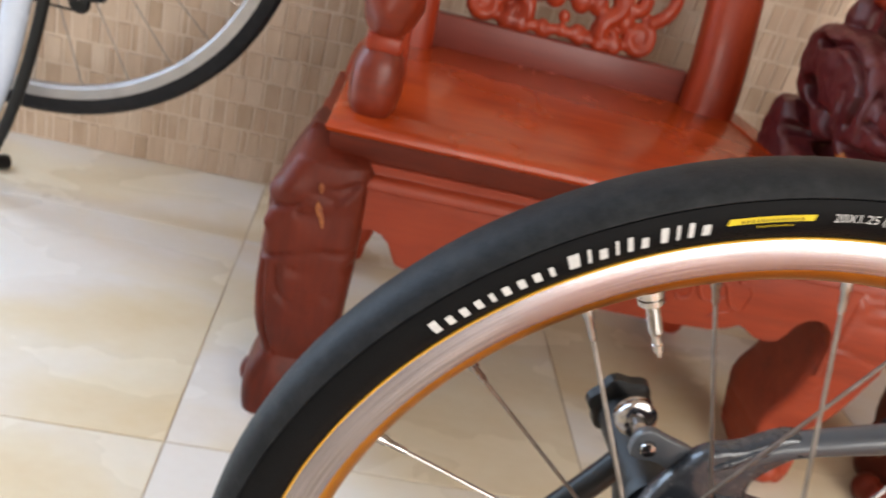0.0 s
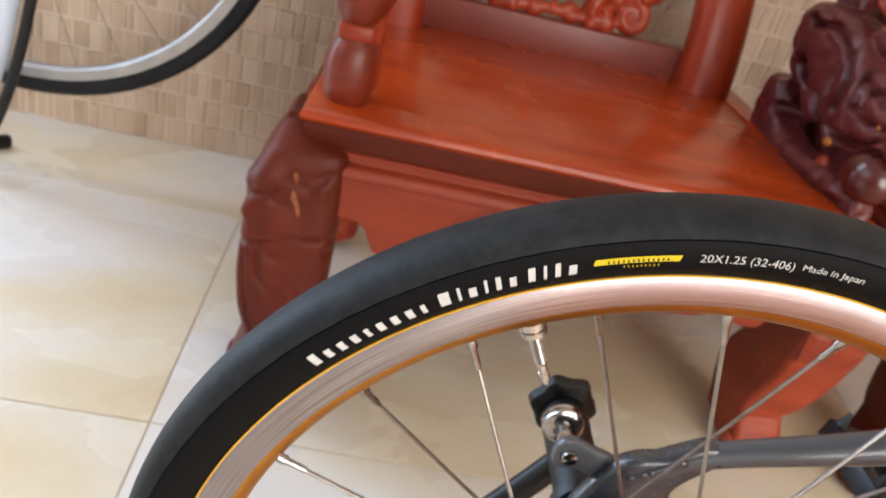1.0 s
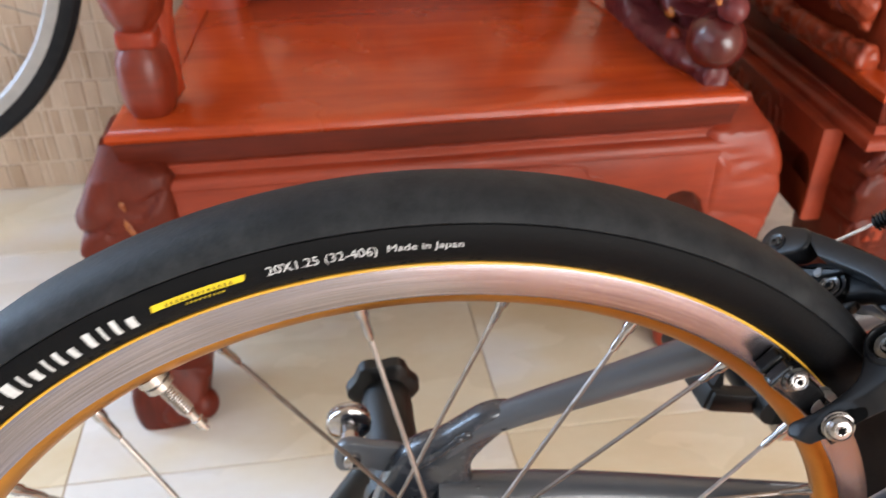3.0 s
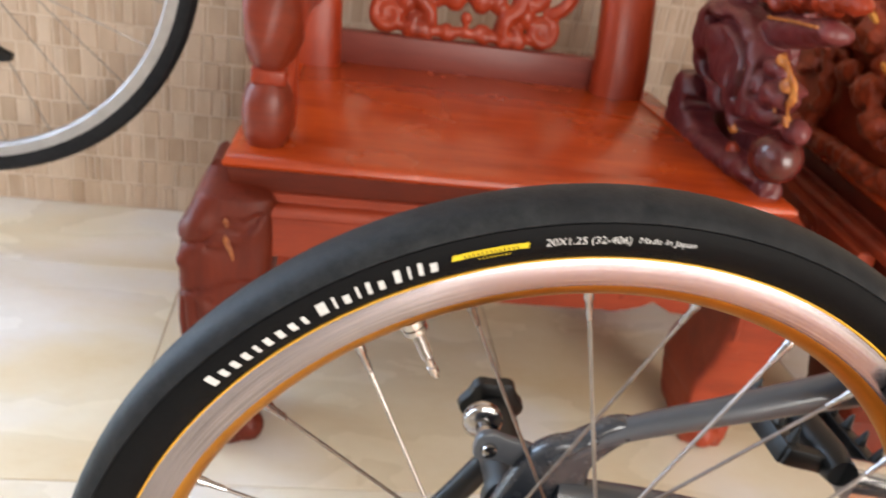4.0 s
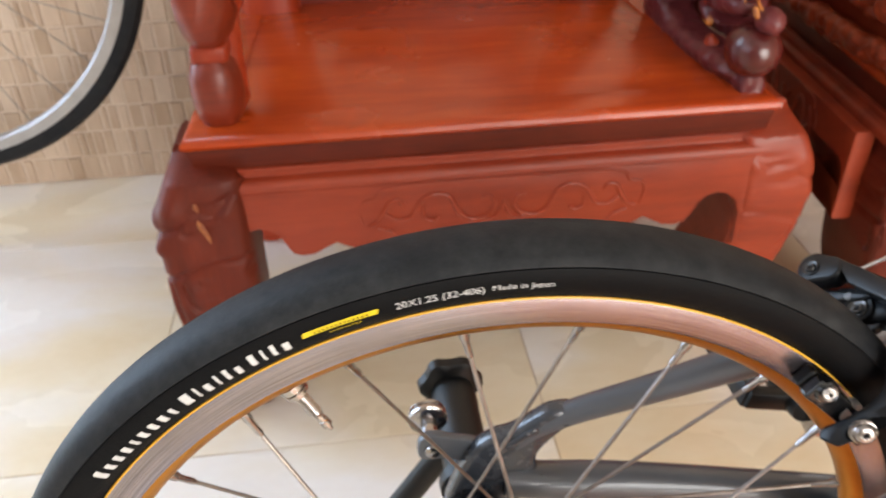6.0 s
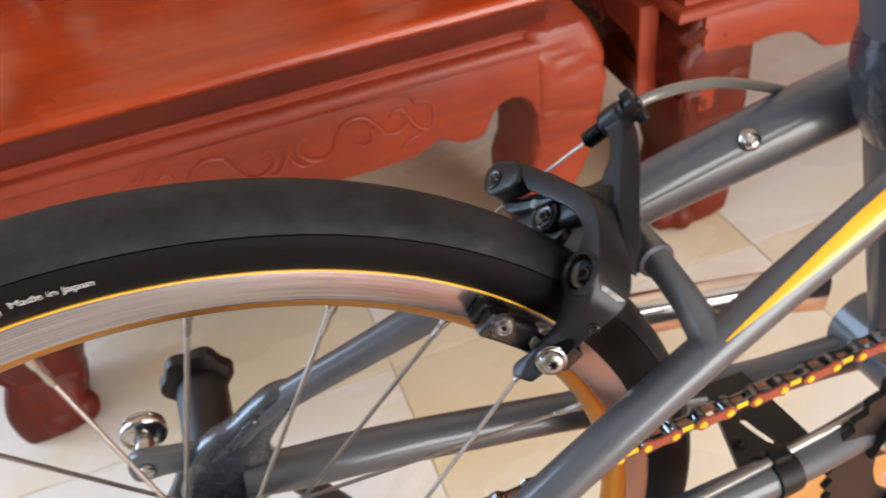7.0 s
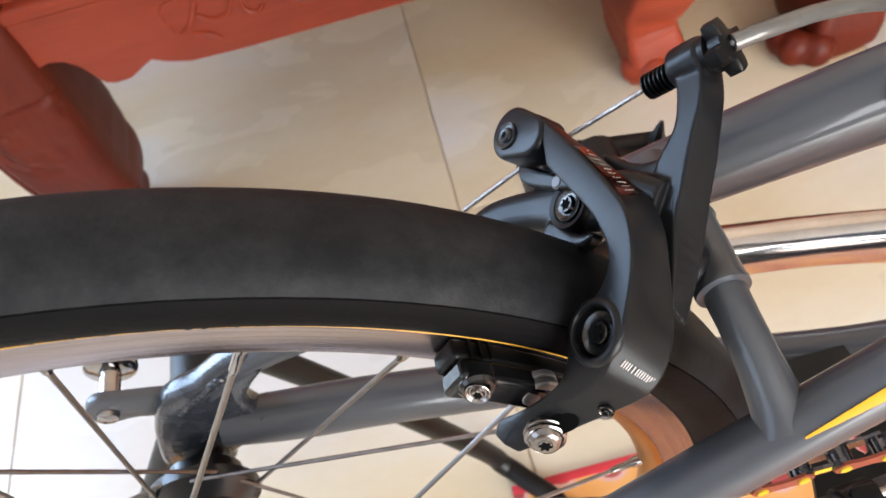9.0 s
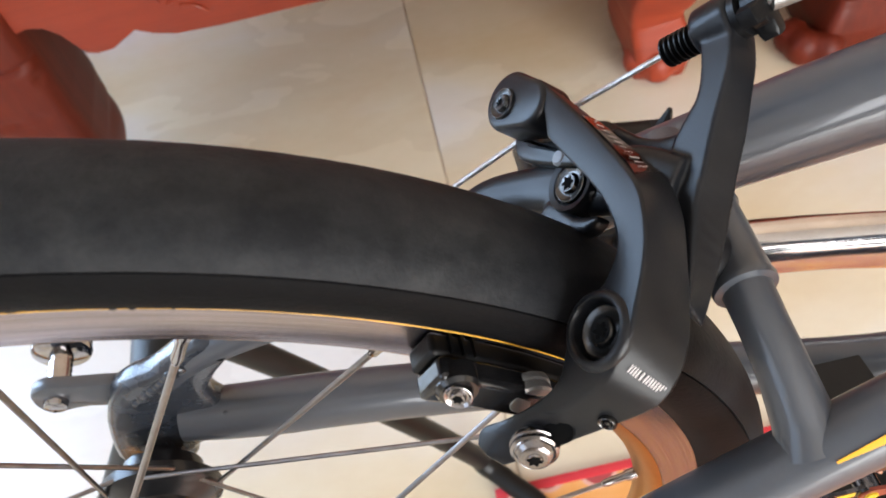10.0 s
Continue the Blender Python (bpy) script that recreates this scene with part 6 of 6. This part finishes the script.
# slotted plate between the stays, behind the bottom bracket
outer = [(0.2500, -0.031), (0.2545, -0.016), (0.2590, 0.0), (0.2635, 0.016), (0.2680, 0.030), (0.2780, 0.030), (0.2915, 0.030), (0.2930, 0.016), (0.2945, 0.0), (0.2960, -0.016), (0.2975, -0.031), (0.2740, -0.031)]
inner = [(0.2742, -0.0150), (0.2722, -0.0090), (0.2705, -0.0030), (0.2697, 0.0005), (0.2708, 0.0030), (0.2730, 0.0038), (0.2752, 0.0025), (0.2758, -0.0010), (0.2775, -0.0070), (0.2795, -0.0135), (0.2788, -0.0168), (0.2762, -0.0175)]
bm = bmesh.new()
skins = [[bm.verts.new((a, b, z)) for a, b in o] for o, z in ((outer, 0.2365), (outer, 0.2325), (inner, 0.2325), (inner, 0.2365))]
for u, v in zip(skins, skins[1:] + skins[:1]):
    for k in range(len(outer)):
        bm.faces.new((u[k], u[(k + 1) % len(outer)], v[(k + 1) % len(outer)], v[k]))
bmesh.ops.recalc_face_normals(bm, faces=bm.faces)
gusset = part("gusset", bm, STAND_BLACK, bike, "black slotted plate by the bottom bracket")
torx("gusset_bolt", (0.2610, -0.0105, 0.2365), (0, 0, 1), 0.0042, STAND_BLACK, "black bolt", gusset)
# gear cable along the stay, in its clip
part("gear_cable", tube([(0.258, -0.0415, 0.2665), (0.285, -0.0385, 0.2655), (0.315, -0.0335, 0.2615), (0.345, -0.0270, 0.2580)], 0.0017, 10, 6), CABLE, bike, "silver gear cable along the stay")
part("gear_housing", tube([(0.120, -0.0560, 0.2650), (0.190, -0.0480, 0.2668), (0.256, -0.0418, 0.2660)], 0.0024, 12, 6), HOUSING, bike, "grey cable housing along the stay")
clip = sweep(bmesh.new(), [Vector((0.250, -0.0440, 0.2560)), Vector((0.2565, -0.0432, 0.2556)), Vector((0.263, -0.0424, 0.2552))], 0.0112, 0.0112, None, 20)
box(clip, (0.2515, -0.0455, 0.264), (0.2615, -0.0375, 0.2705), 0.0015)
part("cable_clip", clip, BLACK, bike, "black clip round the stay")

# ---- rear stand ----
stand = thing("bicycle_stand", "black tubular floor stand clamped to the rear axle", "stand")
bm = turned([(0.012, 0.0), (0.0185, 0.001), (0.0190, 0.008), (0.0150, 0.010), (0.0150, 0.06), (0.0155, 0.070), (0.0150, 0.082), (0.012, 0.084)], (0.000, 0.076, 0.336), (0, 1, 0.0), 30)
part("clamp_sleeve", bm, STAND_BLACK, stand, "matt black sleeve over the axle end")
bm = bmesh.new()
rings = []
for h, s in ((0.0, 0.82), (0.002, 0.97), (0.009, 1.0), (0.011, 0.86), (0.0125, 0.45)):
    rings.append([bm.verts.new(Vector((-0.001, 0.158 + h, 0.340)) + Vector((math.cos(2 * math.pi * k / 60), 0, math.sin(2 * math.pi * k / 60))) * s * (0.0212 + 0.0016 * math.cos(6 * 2 * math.pi * k / 60))) for k in range(60)])
for r, q in zip(rings, rings[1:]):
    for k in range(60):
        bm.faces.new((r[k], r[(k + 1) % 60], q[(k + 1) % 60], q[k]))
bm.faces.new(rings[0][::-1])
bm.faces.new(rings[-1])
part("star_knob", bm, BLACK, stand, "black six-lobed hand knob")
part("leg", tube([(0.0, 0.125, 0.335), (-0.03, 0.122, 0.29), (-0.12, 0.125, 0.15), (-0.195, 0.135, 0.035), (-0.222, 0.130, 0.012), (-0.245, 0.10, 0.0105), (-0.25, 0.0, 0.0105), (-0.25, -0.10, 0.0105)], 0.0085, 14, 8), STAND_BLACK, stand)
part("leg", tube([(0.0, 0.130, 0.325), (0.02, 0.14, 0.275), (0.07, 0.146, 0.16), (0.118, 0.150, 0.040), (0.128, 0.146, 0.016), (0.142, 0.132, 0.0105), (0.17, 0.09, 0.0105), (0.18, 0.0, 0.0105), (0.18, -0.10, 0.0105)], 0.0085, 14, 8), STAND_BLACK, stand)


# ---- printed mat under the bicycle ----
def mat_print():
    m, nd, lk, b = material("printed_mat_cloth", 0.45)
    tc = nd.new("ShaderNodeTexCoord")
    vor = nd.new("ShaderNodeTexVoronoi")
    vor.inputs["Scale"].default_value = 24.0
    vor.inputs["Randomness"].default_value = 0.2
    lk.new(tc.outputs["Object"], vor.inputs["Vector"])
    rings_c = ramp(nd, lk, vor.outputs["Distance"], [(0.0, (0.66, 0.26, 0.16)), (0.08, (0.50, 0.14, 0.10)), (0.12, (0.36, 0.05, 0.055)), (0.30, (0.40, 0.06, 0.06)), (0.32, (0.74, 0.42, 0.34)), (0.38, (0.74, 0.42, 0.34)), (0.40, (0.80, 0.40, 0.14)), (0.6, (0.78, 0.36, 0.10))])
    n1 = noise_tex(nd, lk, tc.outputs["Object"], 22, 4, 0.6, 1.0)
    c = mix(nd, lk, ramp(nd, lk, n1, [(0.62, (0, 0, 0)), (0.68, (1, 1, 1))]), rings_c, (0.62, 0.02, 0.03))
    n2 = noise_tex(nd, lk, tc.outputs["Object"], 34, 4, 0.6, 0.5)
    c = mix(nd, lk, ramp(nd, lk, n2, [(0.60, (0, 0, 0)), (0.66, (0.7, 0.7, 0.7))]), c, (0.80, 0.50, 0.22))
    lk.new(c, b.inputs["Base Color"])
    bump(nd, lk, b, noise_tex(nd, lk, tc.outputs["Object"], 600, 2), 0.2, 0.0005)
    return m


RED_TRIM = simple("red_mat_border", (0.55, 0.02, 0.03), (0.65, 0.035, 0.04), 60, 0.5)
mat_ob = thing("floor_mat", "printed orange and red mat lying on the tiles under the bicycle", "mat")
part("cloth", boxed((0.13, -1.62, 0.0005), (1.0, 0.122, 0.0035)), mat_print(), mat_ob)
part("border", boxed((0.13, 0.122, 0.0005), (1.0, 0.130, 0.0042), 0.001), RED_TRIM, mat_ob, "red bound edge")


# ---- the second bicycle by the wall ----
second = thing("parked_bicycle", "parked bicycle with black tyre and pale rim by the wall", "bicycle", pose(-0.672, 0.955, 0.0))
C2, R2 = Vector((0, 0, 0.484)), 0.3565


def ring2(profile, seg=128):
    bm = turned(profile, (0, 0, 0), (0, 1, 0), seg, True)
    bmesh.ops.translate(bm, verts=bm.verts, vec=C2)
    return bm


PALE_ALLOY = simple("dull_pale_alloy", (0.36, 0.345, 0.335), (0.48, 0.46, 0.45), 30, 0.42, 0.8)
w2 = part("wheel_rim", ring2([(R2 - 0.024, -0.010), (R2 - 0.040, -0.011), (R2 - 0.044, -0.006), (R2 - 0.044, 0.006), (R2 - 0.040, 0.011), (R2 - 0.024, 0.010)]), PALE_ALLOY, second, "pale silver rim")
part("tyre", ring2([(R2 - 0.027, -0.009), (R2 - 0.018, -0.0135), (R2 - 0.007, -0.012), (R2, -0.004), (R2, 0.004), (R2 - 0.007, 0.012), (R2 - 0.018, 0.0135), (R2 - 0.027, 0.009)]), OLD_RUBBER, w2, "black tyre")
part("hub", turned([(0.006, -0.055), (0.018, -0.03), (0.024, -0.028), (0.012, -0.02), (0.012, 0.02), (0.024, 0.028), (0.006, 0.055)], C2, (0, 1, 0), 20), BLACK, w2)
for i in range(28):
    a, b = 2 * math.pi * i / 28, 2 * math.pi * i / 28 + (0.9 if i % 4 < 2 else -0.9)
    s = 0.026 if i % 2 else -0.026
    p = C2 + Vector((math.cos(a), 0, math.sin(a))) * (R2 - 0.044)
    q = C2 + Vector((math.cos(b) * 0.022, s, math.sin(b) * 0.022))
    part("spoke", tube([p, q], 0.0010, 6, 1, False), SPOKE, w2)
# derailleur and stays
derailleur = part("derailleur", join(sweep(bmesh.new(), smooth_path([(0.020, -0.06, 0.45), (0.050, -0.070, 0.395), (0.078, -0.075, 0.352), (0.086, -0.075, 0.322)], 5), [0.012, 0.015, 0.017, 0.014], 0.009, (0, 1, 0), 12, 3),
                                sweep(bmesh.new(), smooth_path([(0.080, -0.078, 0.345), (0.100, -0.080, 0.338), (0.120, -0.080, 0.335)], 4), [0.013, 0.012, 0.005], 0.008, (0, 1, 0), 10, 3)), BLACK, second, "black derailleur")
part("jockey_wheel", turned([(0.012, -0.004), (0.015, 0.0), (0.012, 0.004)], (0.086, -0.078, 0.322), (0, 1, 0), 20), BLACK, derailleur, "small black jockey wheel")
part("cage_pin", turned([(0.003, 0.0), (0.003, 0.004), (0.002, 0.005)], (0.086, -0.082, 0.330), (0, -1, 0), 12), STEEL, derailleur, "small steel pin")
part("loose_cable", tube([(-0.10, -0.05, 0.36), (0.0, -0.06, 0.312), (0.08, -0.065, 0.306)], 0.0018, 8, 6), BLACK, second, "thin black cable")
part("chain_stay", tube([(0.0, -0.05, 0.484), (-0.2, -0.05, 0.47), (-0.45, -0.035, 0.46)], 0.010, 12, 4), simple("pale_blue_frame_paint", (0.45, 0.50, 0.60), (0.52, 0.57, 0.66), 20, 0.25, 0.1, 0.6), second, "pale blue stay")
prop = thing("wheel_prop", "slim prop stand with a black rubber foot beside the parked wheel", "stand")
part("prop_leg", tube([(-0.622, 0.880, 0.40), (-0.634, 0.880, 0.305), (-0.657, 0.885, 0.205), (-0.688, 0.890, 0.110), (-0.735, 0.900, 0.012)], 0.0080, 14, 6), STAND_BLACK, prop, "black prop leg")
part("prop_sleeve", tube([(-0.655, 0.888, 0.40), (-0.670, 0.888, 0.300), (-0.692, 0.893, 0.200), (-0.730, 0.900, 0.090)], 0.0180, 18, 6), simple("pale_blue_enamel", (0.52, 0.58, 0.70), (0.60, 0.66, 0.78), 20, 0.25, 0.0, 0.5), prop, "pale blue tube beside the leg")
part("prop_bar", tube([(-0.80, 0.93, 0.014), (-0.735, 0.985, 0.014)], 0.0075, 12, 1, False), ALLOY, prop, "silver foot bar")
part("rubber_foot", turned([(0.008, 0.0), (0.0115, 0.002), (0.0115, 0.022), (0.009, 0.026)], (-0.742, 0.979, 0.0118), (0.77, 0.64, 0), 16), BLACK, prop, "black rubber foot")


# ---- tiles last ----
TX, TY, PX, PY = -0.3305, 0.4335, 0.4830, 0.4790


def bevelled_piece(name, sx, sy, sz, bev, mat):
    bm = bmesh.new()
    lo = [bm.verts.new((x, y, -sz)) for x, y in ((-sx, -sy), (sx, -sy), (sx, sy), (-sx, sy))]
    md = [bm.verts.new((x, y, -bev)) for x, y in ((-sx, -sy), (sx, -sy), (sx, sy), (-sx, sy))]
    hi = [bm.verts.new((x, y, 0)) for x, y in ((-sx + bev, -sy + bev), (sx - bev, -sy + bev), (sx - bev, sy - bev), (-sx + bev, sy - bev))]
    bm.faces.new(hi)
    for a, b in ((lo, md), (md, hi)):
        for k in range(4):
            bm.faces.new((a[k], a[(k + 1) % 4], b[(k + 1) % 4], b[k]))
    me = bpy.data.meshes.new(name)
    bm.to_mesh(me)
    bm.free()
    me.materials.append(mat)
    return me


tile_me = bevelled_piece("floor_tile", PX / 2 - 0.0009, PY / 2 - 0.0009, 0.004, 0.0005, FLOOR_TILE)
edge_me = bevelled_piece("floor_tile", PX / 2 - 0.0009, (WALL_Y - TY - PY) / 2 - 0.0011, 0.004, 0.0008, FLOOR_TILE)
for i in range(-5, 8):
    for j in range(-8, 2):
        cut = j == 1
        ob = new("floor_tile", edge_me if cut else tile_me)
        ob.parent = floor
        y = (TY + PY + WALL_Y) / 2 if cut else TY + PY * (j + 0.5)
        ob.location = (TX + PX * (i + 0.5), y, 0.0)

# rows of small upright stone strips of uneven width
rng = random.Random(21)
SH = 0.0475
WIDTHS = (0.012, 0.018, 0.024, 0.030)
shapes = {w: bevelled_piece("strip", (w - 0.0030) / 2, (SH - 0.0036) / 2, 0.006, 0.0014, WALL_TILE) for w in WIDTHS}
rest = bmesh.new()
count = 0
z = 0.0
while z < 1.17:
    x = -1.145
    while x < 1.7:
        w = rng.choice(WIDTHS)
        c, d = x + w / 2, WALL_Y - rng.uniform(0.0006, 0.0042)
        if count < 300 and (-0.62 < c < -0.24 and z < 0.46 or 0.30 < c < 0.40 and 0.42 < z < 0.60):
            ob = new("strip", shapes[w])
            ob.parent = wall_n
            ob.matrix_basis = pose(c, d, z + SH / 2, 90, 0, 0)
            count += 1
        else:
            hw, hh = w / 2 - 0.0015, SH / 2 - 0.0018
            v = [rest.verts.new((c + a, d, z + SH / 2 + b)) for a, b in ((-hw + 0.001, -hh + 0.001), (hw - 0.001, -hh + 0.001), (hw - 0.001, hh - 0.001), (-hw + 0.001, hh - 0.001))]
            q = [rest.verts.new((c + a, WALL_Y + 0.004, z + SH / 2 + b)) for a, b in ((-hw, -hh), (hw, -hh), (hw, hh), (-hw, hh))]
            rest.faces.new(v)
            for k in range(4):
                rest.faces.new((v[k], q[k], q[(k + 1) % 4], v[(k + 1) % 4]))
        x += w
    z += SH
tagged(part("strips", rest, WALL_TILES, wall_n, "", False), kind="stuff")
